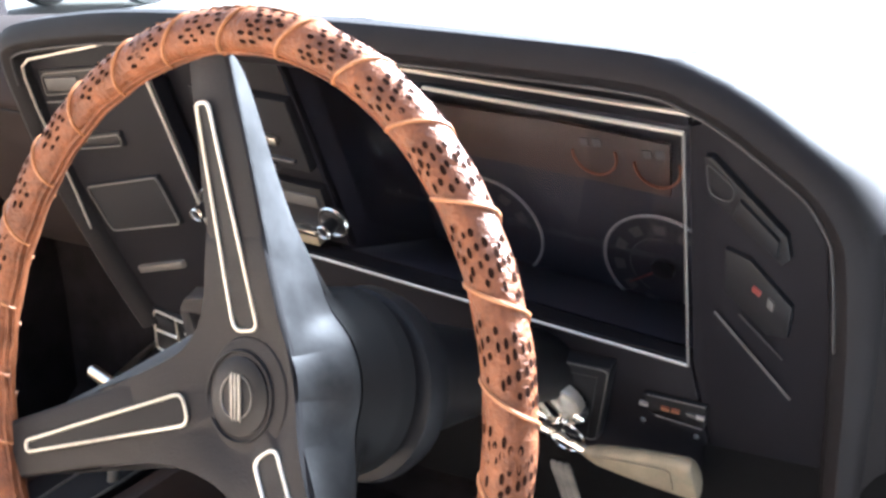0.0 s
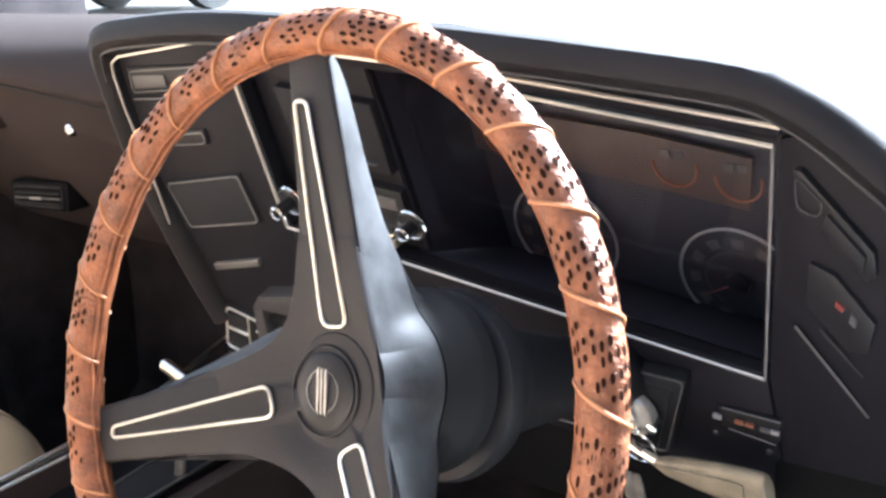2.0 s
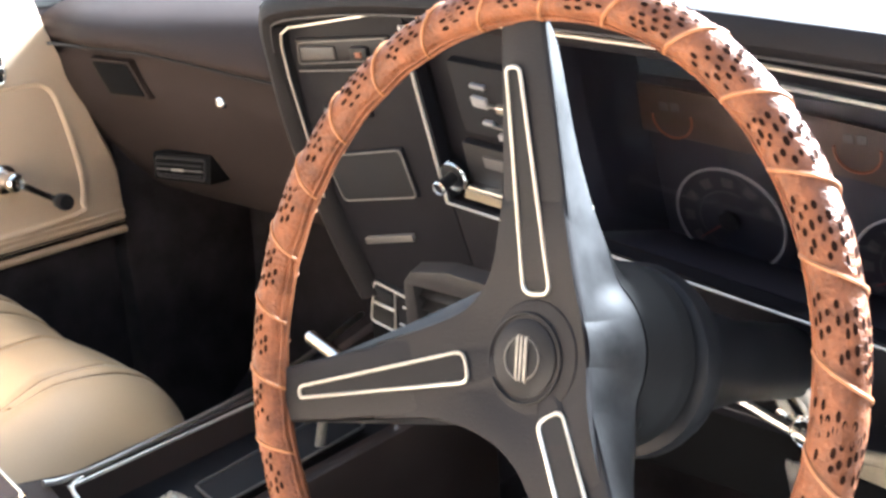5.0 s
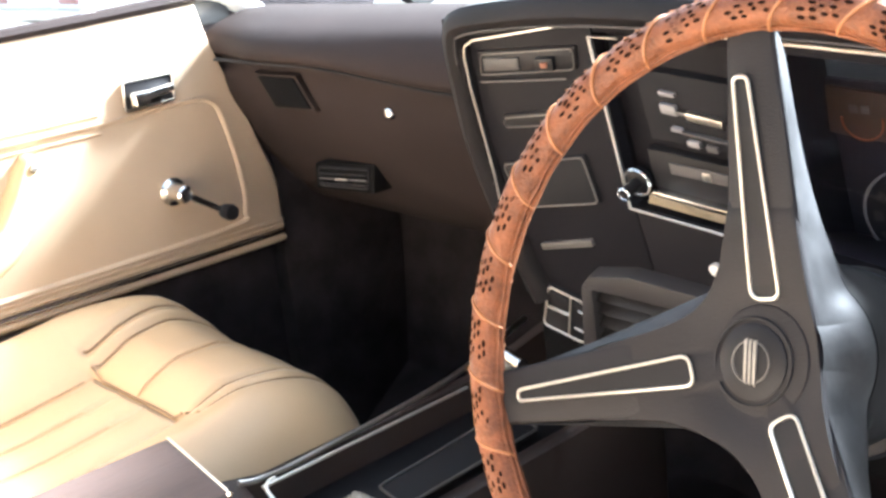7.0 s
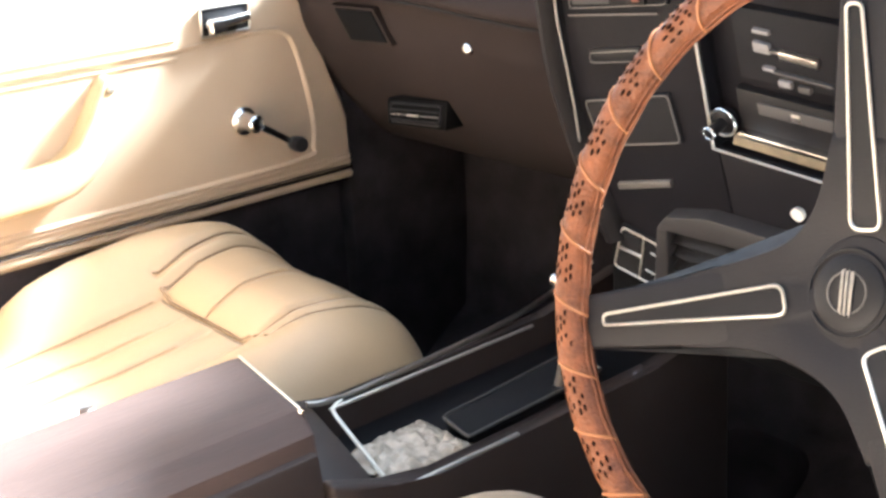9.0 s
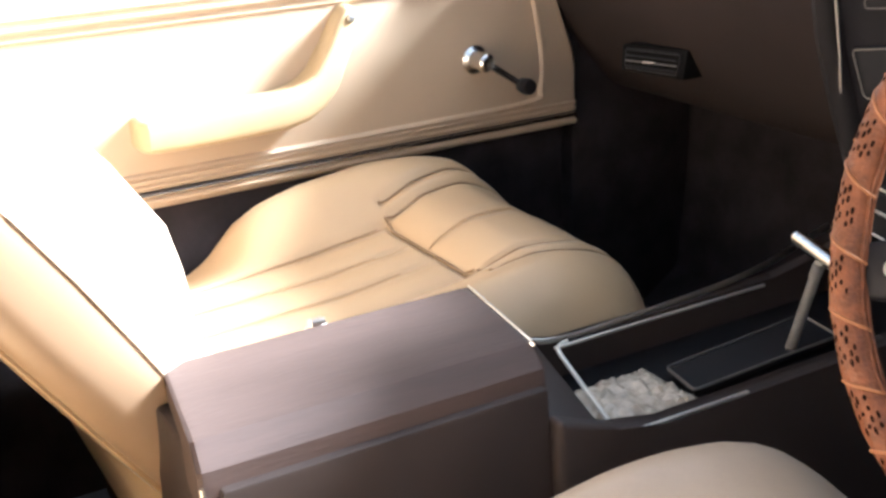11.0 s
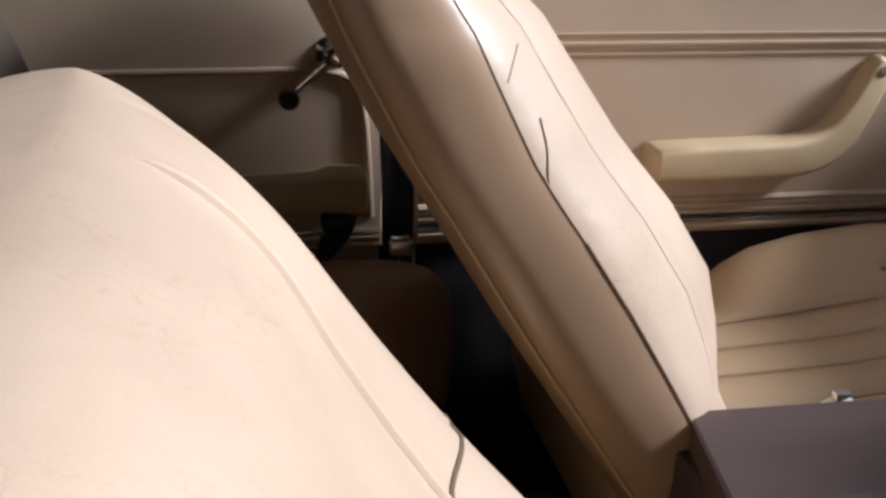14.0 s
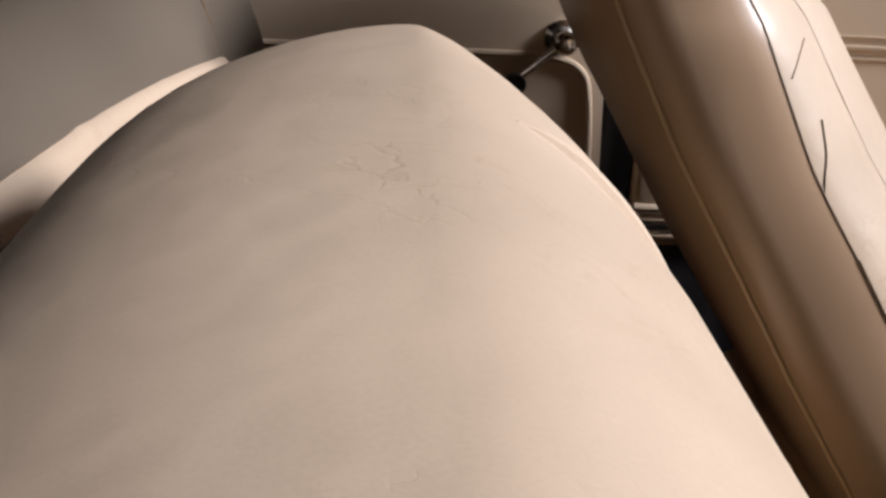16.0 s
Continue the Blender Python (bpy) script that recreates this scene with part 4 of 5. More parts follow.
for k in range(31):
    x = -0.735 + 0.665 * k / 30
    sag = max(0.0, (-0.10 - x) / 0.6)
    nose = 0.028 * smooth01(-x, 0.52, 0.70)
    rows.append([Vector((x, y + 0.055 * sag ** 1.6 * (1 - smooth01(y, 0.40, 0.56)) + nose * smooth01(z, 0.885, 0.93) * (1 - smooth01(y, 0.30, 0.40)), z - 0.012 * sag - pad_drop(x) * smooth01(z, 0.80, 0.90) * (1 - smooth01(z, 0.93, 0.966)))) for y, z in prof])
dpart("passenger_pad", loft(rows, closed=False), dash_brown, "brown padded passenger side")
# black cord in the crease, standing for the shadow below the pad's edge
dpart("pad_shade_line", tube([(x, 0.268 + 0.055 * max(0, (-0.10 - x) / 0.6) ** 1.6, 0.9165 - pad_drop(x) - 0.012 * max(0, (-0.10 - x) / 0.6)) for x in [-0.66 + 0.02 * i for i in range(29)]], 0.0022, 6), black_matt, "shadow line in the crease under the pad, drawn black")


def pad_y(x, z):
    sag = max(0.0, (-0.10 - x) / 0.6)
    zz = z + 0.012 * sag
    for (y0, z0), (y1, z1) in zip(prof[12:], prof[13:]):
        if z1 <= zz <= z0:
            y = y0 + (y1 - y0) * (z0 - zz) / max(1e-6, z0 - z1)
            return y + 0.055 * sag ** 1.6 * (1 - smooth01(y, 0.40, 0.56))
    return 0.30


def on_pad(x, z, off):
    return Vector((x, pad_y(x, z) + off, z))


lock = dpart("glovebox_lock", lathe([(0, 0.0075), (0.006, 0.007), (0.008, 0.005), (0.0085, 0.0005)], on_pad(-0.302, 0.864, 0.002), (0, -1, 0.2), 20), chrome, "small chrome glovebox lock")
# the vent stands upright out of the undercut lower part
VY = 0.362
pv = [(-0.5326, 0.773), (-0.4107, 0.7817), (-0.4178, 0.744), (-0.5357, 0.7378)]
vent2 = dpart("side_vent", prism([(x, VY, z) for x, z in pv], (0, 0.07, 0.0), 0.003), void_black, "black upright passenger side air vent")
inner = [(-0.5224, 0.7679), (-0.4204, 0.7751), (-0.4265, 0.7496), (-0.5249, 0.744)]
dpart("vent_mouth", prism([(x, VY - 0.0015, z) for x, z in inner], (0, 0.004, 0), 0.0008), void_black, "black mouth of the vent", vent2)
dpart("vent_frame", tube(rounded([(x, VY - 0.001, z) for x, z in inner], 0.004), 0.0016, 6, ring=True), black_plastic, "black frame", vent2)
for k in range(3):
    z = 0.7605 - 0.0066 * k
    dpart("vane", tube([(-0.5205 - 0.0008 * k, VY - 0.003, z), (-0.4255 - 0.001 * k, VY - 0.003, z + 0.0066)], 0.0013, 6), dim_line if k == 1 else black_plastic, "", vent2)
dpart("vane_tab", tube([(-0.485, VY - 0.005, 0.7568), (-0.463, VY - 0.005, 0.7583)], 0.0018, 6), dull_chrome, "bright tab", vent2)
rec = [(-0.586, 0.894), (-0.477, 0.897), (-0.455, 0.852), (-0.556, 0.846)]
recess = dpart("recess", prism([on_pad(x, z, -0.008) for x, z in rec], (0, 0.016, 0.002), 0.001), dash_brown, "brown recessed outlet")
rec2 = [(-0.574, 0.890), (-0.482, 0.893), (-0.463, 0.856), (-0.552, 0.851)]
dpart("recess_mouth", prism([on_pad(x, z, -0.0098) for x, z in rec2], (0, 0.006, 0.001), 0.001), void_black, "black mouth of the outlet", recess)
# lower closing panels
dpart("lower_panel", merged(box((-0.10, 0.31, 0.60), (0.50, 0.33, 0.70), 0.004), box((0.48, 0.29, 0.40), (0.64, 0.31, 0.70), 0.004)), void_black, "black lower panel")
dpart("end_cap", loft([[fp(0.580, 0.875, o) + Vector((dx, 0, 0)) for o, dx in ((0.0, 0.022), (0.02, 0.055), (0.2, 0.07))], [fp(0.575, 0.78, o) + Vector((dx, 0, 0)) for o, dx in ((0.0, 0.022), (0.02, 0.055), (0.2, 0.07))], [fp(0.55, 0.58, o) + Vector((dx, 0, 0)) for o, dx in ((0.0, 0.022), (0.02, 0.06), (0.2, 0.09))], [fp(0.53, 0.40, o) + Vector((dx, 0, 0)) for o, dx in ((0.0, 0.022), (0.02, 0.06), (0.2, 0.10))]], closed=False), mat("worn_black_end_vinyl", (0.008, 0.0064, 0.0064), 0.5, spec=0.12, vary=0.35, grain=900, bump=0.2, stain=9), "dark end of the dashboard")
# indicator lever
stalk = thing("lever_handle", (0.40, 0.235, 0.68), "worn beige indicator lever with a dark shaft", "lever")
S0 = Vector((0.40, 0.235, 0.68))
rows = []
for x, z, w in ((0.4085, 0.6990, 0.0022), (0.4120, 0.6990, 0.0040), (0.4200, 0.6985, 0.0068), (0.4350, 0.6980, 0.0112), (0.4560, 0.6972, 0.0152), (0.4780, 0.6965, 0.0180), (0.4890, 0.6962, 0.0184), (0.4920, 0.6962, 0.0165), (0.4930, 0.6962, 0.0120)):
    c = fp(x, z, -0.03) - S0
    rows.append([c + up * spow(math.cos(t), 0.7) * w + FN * spow(math.sin(t), 0.8) * min(0.0065, w) for t in [2 * math.pi * k / 20 for k in range(20)]])
part("grip", loft(rows), beige_plastic, stalk, "worn beige plastic grip")
part("grip_ridge", tube([fp(x, z, -0.0375) - S0 for x, z in ((0.418, 0.7030), (0.445, 0.7060), (0.474, 0.7072), (0.478, 0.7055), (0.477, 0.690))], 0.0007, 6), beige_plastic, stalk, "moulded ridge on the grip")
part("shaft", tube([fp(0.30, 0.7060, 0.00) - S0, fp(0.411, 0.6995, -0.03) - S0], 0.0036, 8), dull_chrome, stalk, "thin bright shaft")

# ---- centre console ----
con = thing("centre_console", (-0.12, 0, 0.25), "dark brown centre console with silver-edged tray", "console")
C0 = Vector((-0.12, 0, 0.25))


def kpart(name, bm, m, label="", parent=None, smooth=True):
    bmesh.ops.translate(bm, vec=-C0, verts=bm.verts)
    return part(name, bm, m, parent or con, label, smooth)


XL, XR = -0.215, -0.052
# box under the lid
kpart("bin", prism([(XL, -0.372, 0.26), (XL, -0.362, 0.625), (XL, -0.090, 0.625), (XL, -0.072, 0.26)], (XR - XL + 0.004, 0, 0), 0.004), console_vinyl, "dark brown storage bin")
# sloping front part: side walls, tray floor, front wall
side = [(-0.090, 0.613), (-0.030, 0.588), (0.02, 0.572), (0.30, 0.572), (0.42, 0.60), (0.42, 0.27), (-0.08, 0.27)]
kpart("side_right", prism([(XR - 0.002, y, z - 0.012) for y, z in side], (0.020, 0, 0), 0.006, 3), console_vinyl, "dark brown console side")
kpart("side_left", prism([(XL + 0.01, y, z + 0.006) for y, z in side], (0.014, 0, 0), 0.004), console_vinyl, "dark brown console side")
kpart("tray_floor", prism([(XL + 0.02, -0.05, 0.545), (XL + 0.02, 0.42, 0.547), (XL + 0.02, 0.42, 0.50), (XL + 0.02, -0.05, 0.50)], (0.145, 0, 0), 0.002), black_plastic, "black tray floor")
kpart("tray_back", prism([(XL + 0.024, -0.066, 0.604), (XL + 0.024, -0.012, 0.596), (XR - 0.002, -0.030, 0.566), (XR - 0.002, -0.084, 0.590)], (0, 0, -0.14), 0.003), console_vinyl, "dark sloping back edge of the tray")
rail = [(XL + 0.040, -0.022, 0.600), (XL + 0.042, 0.0, 0.596), (XL + 0.034, 0.06, 0.590), (XL + 0.008, 0.27, 0.586), (XL - 0.02, 0.42, 0.60)]
kpart("edge_trim", tube(curve(rail, 20), 0.0030, 8), dull_chrome, "dull silver edge strip")
loop = rounded([(XL + 0.050, 0.20, 0.590), (XL + 0.055, -0.008, 0.598), (XR + 0.012, -0.026, 0.5655), (XR + 0.012, 0.10, 0.5640), (XR + 0.012, 0.27, 0.5650)], 0.016, 5)[6:-6]
kpart("edge_trim", tube(loop, 0.0022, 8), silver_line, "silver edge strip round the tray")
kpart("edge_trim", tube([(XL + 0.060, -0.010, 0.597), (XL + 0.046, 0.26, 0.589)], 0.0018, 8), silver_line, "silver edge strip")
slotp = kpart("selector_slot", prism([(-0.128, 0.100, 0.551), (-0.080, 0.090, 0.551), (-0.085, 0.275, 0.553), (-0.140, 0.285, 0.553)], (0, 0, 0.006), 0.001), black_matt, "black selector slot with a silver edge")
kpart("slot_edge", tube(rounded([(-0.129, 0.099, 0.5575), (-0.079, 0.089, 0.5575), (-0.084, 0.276, 0.5595), (-0.141, 0.286, 0.5595)], 0.006), 0.0016, 6, ring=True), dim_line, "grey slot edge", slotp)
# lid
lid = thing("console_lid", (-0.14, -0.21, 0.64), "brown grained vinyl armrest lid on the console", "armrest lid")
L0 = Vector((-0.14, -0.21, 0.64))
sec = [(-0.226, 0.612), (-0.226, 0.630), (-0.216, 0.650), (-0.086, 0.653), (-0.080, 0.652), (-0.058, 0.638), (-0.052, 0.600), (-0.052, 0.592), (-0.22, 0.592)]
rows = []
for y, s in ((-0.372, 0.94), (-0.369, 0.985), (-0.362, 1.0), (-0.094, 1.0), (-0.086, 0.99), (-0.083, 0.96)):
    skew = lambda x: 0.022 * (x + 0.075) / 0.14 * -1
    rows.append([Vector((-0.135 + (x + 0.135) * s, y + skew(x), 0.622 + (z - 0.622) * s)) - L0 for x, z in sec])
part("cover", loft(rows), lid_vinyl, lid).data.set_sharp_from_angle(angle=radians(16))
part("front_edge", tube([Vector((-0.216, -0.062, 0.6505)) - L0, Vector((-0.084, -0.084, 0.6525)) - L0, Vector((-0.077, -0.085, 0.6505)) - L0], 0.0013, 6), silver_line, lid, "fine bright front edge")
part("latch_corner", lathe([(0, 0.003), (0.003, 0.0025), (0.0035, 0.0005)], Vector((-0.077, -0.086, 0.6505)) - L0, (0.3, 0.5, 0.8), 12), chrome, lid, "small bright corner rivet")
part("pull_strip", prism([Vector((XR + 0.0005, y, z)) - L0 for y, z in ((-0.322, 0.603), (-0.250, 0.603), (-0.248, 0.596), (-0.324, 0.596))], (0.003, 0, 0), 0.001), lid_vinyl, lid, "lighter pull strip")
part("rear_edge", tube([Vector((XR - 0.004, -0.374, 0.628)) - L0, Vector((XR + 0.002, -0.373, 0.58)) - L0, Vector((XR + 0.002, -0.370, 0.50)) - L0], 0.002, 6), dull_chrome, lid, "dull bright corner strip")
# gear selector
sel = thing("gear_selector", (-0.094, 0.222, 0.555), "chrome gear selector with a T-shaped handle", "gear selector")
G0 = Vector((-0.094, 0.222, 0.555))
part("shaft", tube([Vector((0, 0, 0)), Vector((-0.068, 0.226, 0.652)) - G0], 0.0052, 12), lock_silver, sel, "slim chrome shaft")
part("collar", tube([Vector((-0.0735, 0.226, 0.636)) - G0, Vector((-0.069, 0.226, 0.649)) - G0], 0.0058, 12), dull_chrome, sel)
hd = [(-0.105, 0.236, 0.664), (-0.075, 0.231, 0.659), (-0.048, 0.226, 0.655)]
part("handle", tube([Vector(p) - G0 for p in hd], 0.0075, 14), chrome, sel, "chrome T-handle")
part("button", lathe([(0, 0.005), (0.004, 0.005), (0.005, 0.001)], Vector(hd[0]) - G0, (-1, 0, 0.2), 14), dull_chrome, sel)
# crumpled clear wrapper in the tray
bm = bmesh.new()
n = 26
vs = [[None] * n for _ in range(n)]
for i in range(n):
    for j in range(n):
        u, v = i / (n - 1), j / (n - 1)
        e = min(u, 1 - u, v, 1 - v)
        q = Vector((u * 7, v * 7, 0.3))
        h = 0.016 * abs(noise.noise(q)) + 0.012 * abs(noise.noise(q * 2.3)) + 0.010 * smooth01(e, 0, 0.2)
        jit = 0.010 * (1 - smooth01(e, 0, 0.15))
        vs[i][j] = bm.verts.new((-0.152 + 0.088 * u + jit * noise.noise(q * 3), -0.006 + 0.098 * v + jit * noise.noise(q * 3 + Vector((9, 0, 0))), 0.5478 + 0.6 * h * smooth01(e, -0.01, 0.12)))
for i in range(n - 1):
    for j in range(n - 1):
        bm.faces.new((vs[i][j], vs[i + 1][j], vs[i + 1][j + 1], vs[i][j + 1]))
tagged(part("wrapper", bm, crinkle, None, "", True), "crumpled clear plastic wrapper lying in the console tray", "wrapper")

# ---- front seats ----
def straight(table, z):
    for (z0, y0), (z1, y1) in zip(table, table[1:]):
        if z <= z1:
            return y0 + (y1 - y0) * (z - z0) / (z1 - z0)
    return table[-1][1]


def interp(table, z, soft=0.0):
    """The table's value at z, its bends eased over a length of soft."""
    if not soft:
        return straight(table, z)
    return sum(straight(table, z + soft * (k / 4 - 1)) for k in range(9)) / 9


SEAM = [(0.46, -0.205), (0.50, -0.232), (0.55, -0.265), (0.644, -0.329), (0.75, -0.405), (0.856, -0.479), (0.93, -0.522), (1.01, -0.566)]
REAR = [(0.46, -0.325), (0.50, -0.355), (0.59, -0.415), (0.70, -0.487), (0.80, -0.548), (0.864, -0.588), (0.94, -0.628), (0.975, -0.645), (1.01, -0.656)]
BULGE_P = [(0.46, 0.02), (0.58, 0.004), (0.64, 0.014), (0.69, 0.046), (0.74, 0.068), (0.80, 0.071), (0.85, 0.063), (0.95, 0.052), (1.01, 0.036)]
BULGE_D = [(0.46, 0.02), (0.62, 0.0215), (0.75, 0.017), (0.85, -0.0047), (0.95, -0.0125), (1.01, -0.0225)]
SHAPE = {"bulge": BULGE_P, "seam": 0.018, "rear": 0.0, "dish": 0.0, "dome": None, "skin": None}
WIDE = [(0.46, 0.215), (0.52, 0.232), (0.60, 0.240), (0.80, 0.240), (0.94, 0.236), (0.972, 0.228), (0.988, 0.212), (0.997, 0.185), (1.002, 0.14), (1.004, 0.05)]
THIN = [(0.46, 0.6), (0.50, 0.95), (0.54, 1.0), (0.95, 1.0), (0.975, 0.90), (0.99, 0.72), (0.998, 0.50), (1.004, 0.2)]


def back_point(theta, z, lift=0.0):
    """A point of the backrest's skin; theta: 0 its right side, 90 its front, in degrees."""
    c, s = math.cos(radians(theta)), math.sin(radians(theta))
    w, k = interp(WIDE, z), interp(THIN, z)
    ease = 0.04 if SHAPE["dome"] and z > 0.6 else 0.0
    f, r = interp(SEAM, z, ease) + SHAPE["seam"], interp(REAR, z, ease) - SHAPE["rear"] * smooth01(z, 0.85, 0.97)
    b = 0.5 + 0.18 * (1 - k) / 0.8
    if SHAPE["dome"]:
        zt, h, wr, pw, lean = SHAPE["dome"]
        e, ew = max(0.0, min(1.0, (z - zt + h) / h)), max(0.0, min(1.0, (z - zt + wr) / wr))
        if z > 0.6:
            k = max(0.02, (1 - e ** 2.5) ** 0.5)
            w = 0.24 * (1 - 0.03 * max(0.0, z - 0.8)) - wr * pw * (1 - max(0.0, 1 - ew ** 2.2) ** 0.5)
        b = 0.5 + lean * (1 - k)
    mid, half = f * (1 - b) + r * b, (f - r) / 2 * k
    x = w * spow(c, 0.42)
    y = mid + half * spow(s, 0.62)
    q = abs(x) / w
    if s > 0:
        lobe = smooth01(q, 0.20, 0.82) * (1 - 0.6 * smooth01(q, 0.86, 1.0)) if SHAPE["dome"] else 1.12 * smooth01(q, 0.12, 0.60) * (1 - 0.64 * smooth01(q, 0.58, 1.0))
        y += s ** 0.6 * k * (interp(SHAPE["bulge"], z, ease) * lobe - 0.004 * (1 - smooth01(q, 0.1, 0.8)))
        y -= SHAPE["dish"] * (1 - 0.45 * smooth01(z, 0.91, 0.99)) * (1 - smooth01(q, 0.5, 0.85)) * s ** 0.6 * k
        y -= 0.003 * math.exp(-((q - 0.80) / 0.02) ** 2) * k
    n = Vector((c, s, 0.35 * s))
    n.normalize()
    # unseen top of the passenger backrest, raised to shade the rear door
    rise = 0.0 if SHAPE["dome"] else 1.2 * max(0.0, z - 0.955)
    return Vector((x, y - 0.45 * rise, z + rise)) + n * lift


PLAIN = [0.46, 0.48, 0.50, 0.53, 0.56] + [0.58 + 0.02 * k for k in range(19)] + [0.95, 0.96, 0.97, 0.978, 0.985, 0.991, 0.996, 1.0, 1.003, 1.004]


CROWN = [(-0.40, 0.08), (-0.10, 0.092), (0.0, 0.104), (0.018, 0.109), (0.07, 0.134), (0.13, 0.140), (0.20, 0.126), (0.28, 0.09)]
FLANK = [(-0.40, 0.04), (-0.20, 0.055), (-0.167, 0.075), (-0.132, 0.116), (-0.097, 0.137), (-0.047, 0.150), (0.041, 0.161), (0.11, 0.163), (0.157, 0.166), (0.21, 0.154), (0.28, 0.12)]
HALF = 0.250


def front_reach(X):
    return 0.322 - 0.085 * X ** 3 if X > 0 else 0.322 + 0.020 * smooth01(-X, 0.1, 0.7) - 0.070 * X ** 4


def roll_seam(k, y):
    """How far off the middle the two seams of the front roll run."""
    return (0.100, 0.124)[k] + (0.016, 0.026)[k] * smooth01(y, 0.02, 0.16)


def cushion_top(x, y):
    """Height of the cushion's skin; x across, y forwards."""
    X = x / HALF
    Y = (y + 0.10) / (front_reach(X) if y > -0.10 else 0.27)
    side = max(0.0, 1 - abs(X) ** (12 if X < 0 else 5)) ** 0.5 * (1 if X < 0 else 1 - 0.09 * smooth01(X, 0.2, 0.7))
    ends = max(0.0, 1 - abs(Y) ** (6.5 if Y > 0 else 9)) ** 0.5
    f = smooth01(abs(X), 0.30, 0.76)
    z = interp(CROWN, y) * (1 - f) + interp(FLANK, y) * f
    g = 0.0
    if y > 0.016:
        g = max(math.exp(-((abs(x) - d) / 0.0065) ** 2) * a for d, a in ((roll_seam(0, y), 1.0), (roll_seam(1, y), 1.0), (0.0, 0.4)))
        g *= smooth01(y, 0.016, 0.03) * (1 - smooth01(y, 0.19, 0.225))
    elif abs(x) < 0.12:
        g = max(math.exp(-((abs(x) - d) / 0.0065) ** 2) * a for d, a in ((0.095, 0.9), (0.03, 0.6)))
    if abs(x) < 0.1:
        g = max(g, math.exp(-((y - 0.018) / 0.0065) ** 2))
    if SHAPE["dish"]:
        g = 0.0
    return 0.495 + (z - 0.008 * g) * side * ends


def seat(name, label):
    s = thing(name, (0, 0, 0.25), label, "car seat", "front seats")
    o = Vector((0, 0, 0.25))
    n = 96
    HEIGHTS = PLAIN
    skin = SHAPE["skin"] or leather
    if SHAPE["dome"]:
        zt, h = SHAPE["dome"][:2]
        HEIGHTS = [z for z in PLAIN if z < zt - h - 0.008] + [zt - h + h * math.sin(math.pi / 2 * k / 23) for k in range(24)]
    rings = []
    for z in HEIGHTS:
        a = 14 + 9 * smooth01(z, 0.82, 1.02)
        turns = [a + (180 - 2 * a) * k / 60 for k in range(60)] + [180 - a + (180 + 2 * a) * k / 36 for k in range(36)]
        rings.append([back_point(th, z) - o for th in turns])
    back = part("backrest", loft(rings), SHAPE["skin"] or shaded_back_leather, s, "tan leather backrest with rounded bolsters")
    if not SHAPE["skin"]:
        # lighter leather in front of the side seams, darker behind: light and shade by colour
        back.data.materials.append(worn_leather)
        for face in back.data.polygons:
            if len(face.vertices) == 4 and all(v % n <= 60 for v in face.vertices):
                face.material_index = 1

    def cord(nm, pts, r, m, lab=""):
        part(nm, tube([p - o for p in pts], r, 6), m, back, lab)

    for th in (14, 166):
        e = 1 if th < 90 else -1
        pts = [back_point(th + e * 9 * smooth01(z, 0.82, 1.02), z, 0.0004) for z in HEIGHTS[3:-26 if SHAPE["dome"] else -4]]
        cord("seam", pts[:14], 0.0009, seam_dark, "dark seam along the bolster")
        cord("stitching", pts[13:], 0.0006, crease_tan, "stitched seam along the bolster")
        q = [back_point(th + e * d, z, 0.0006) for d, z in ((0.5, 0.845), (6, 0.857), (12, 0.870), (18, 0.890))]
        cord("seam", curve(q, 12), 0.0006, seam_dark, "")
    for th in (322, 218):
        cord("piping", [back_point(th, z, 0.0008) for z in HEIGHTS[2:-25 if SHAPE["dome"] else -3]], 0.0026, piping_tan, "tan piping on the rear edge")
    for th in (54, 126):
        cord("stitching", [back_point(th, z, 0.0004) for z in HEIGHTS[4:-20 if SHAPE["dome"] else -5]], 0.0006, crease_tan, "inner bolster seam")
    for th0, th1, z in () if SHAPE["dish"] else ((24, 44, 0.917), (156, 136, 0.917)):
        cord("seam", [back_point(th0 + (th1 - th0) * k / 10, z + 0.022 * k / 10, 0.0002) for k in range(11)], 0.0006, seam_brown, "")
    if SHAPE["dish"]:
        for e in (-1, 1):
            th = math.degrees(math.acos(0.48 ** (1 / 0.42)))
            part("welt", tube([back_point(th if e > 0 else 180 - th, z, 0.0) - o for z in HEIGHTS[5:-6]], [0.0030] * (len(HEIGHTS) - 15) + [0.0024, 0.0018, 0.0010, 0.0004], 8), skin, back, "pale worn welt along the bolster")
            pts = []
            for k in range(13):
                q = 0.36 + 0.60 * k / 12
                a = math.degrees(math.acos(q ** (1 / 0.42)))
                pts.append(back_point(a if e > 0 else 180 - a, 0.848 - 0.016 * k / 12, 0.0004))
            cord("seam", pts, 0.0013, seam_dark, "dark seam across the bolster")
    # cushion
    xs = {round(HALF * math.sin(math.pi / 2 * (2 * i / 40 - 1) * 0.999), 4) for i in range(41)}
    xs |= {round(e * (d + f), 4) for e in (-1, 1) for d in (0.0, 0.03, 0.095) for f in (-0.006, -0.003, 0.0, 0.003, 0.006)}
    xs |= {round(e * (0.094 + 0.003 * f), 4) for e in (-1, 1) for f in range(24)}
    xs = sorted(xs)
    xs = [x for i, x in enumerate(xs) if i == 0 or x - xs[i - 1] > 0.0012]
    nx = len(xs) - 1
    ys = [math.sin(math.pi / 2 * (2 * j / 56 - 1) * 0.999) for j in range(57)] + [(0.118 + 0.003 * f) / 0.338 for f in range(-3, 4)]
    ys = sorted(set(ys))
    ny = len(ys) - 1
    bm = bmesh.new()
    vs = []
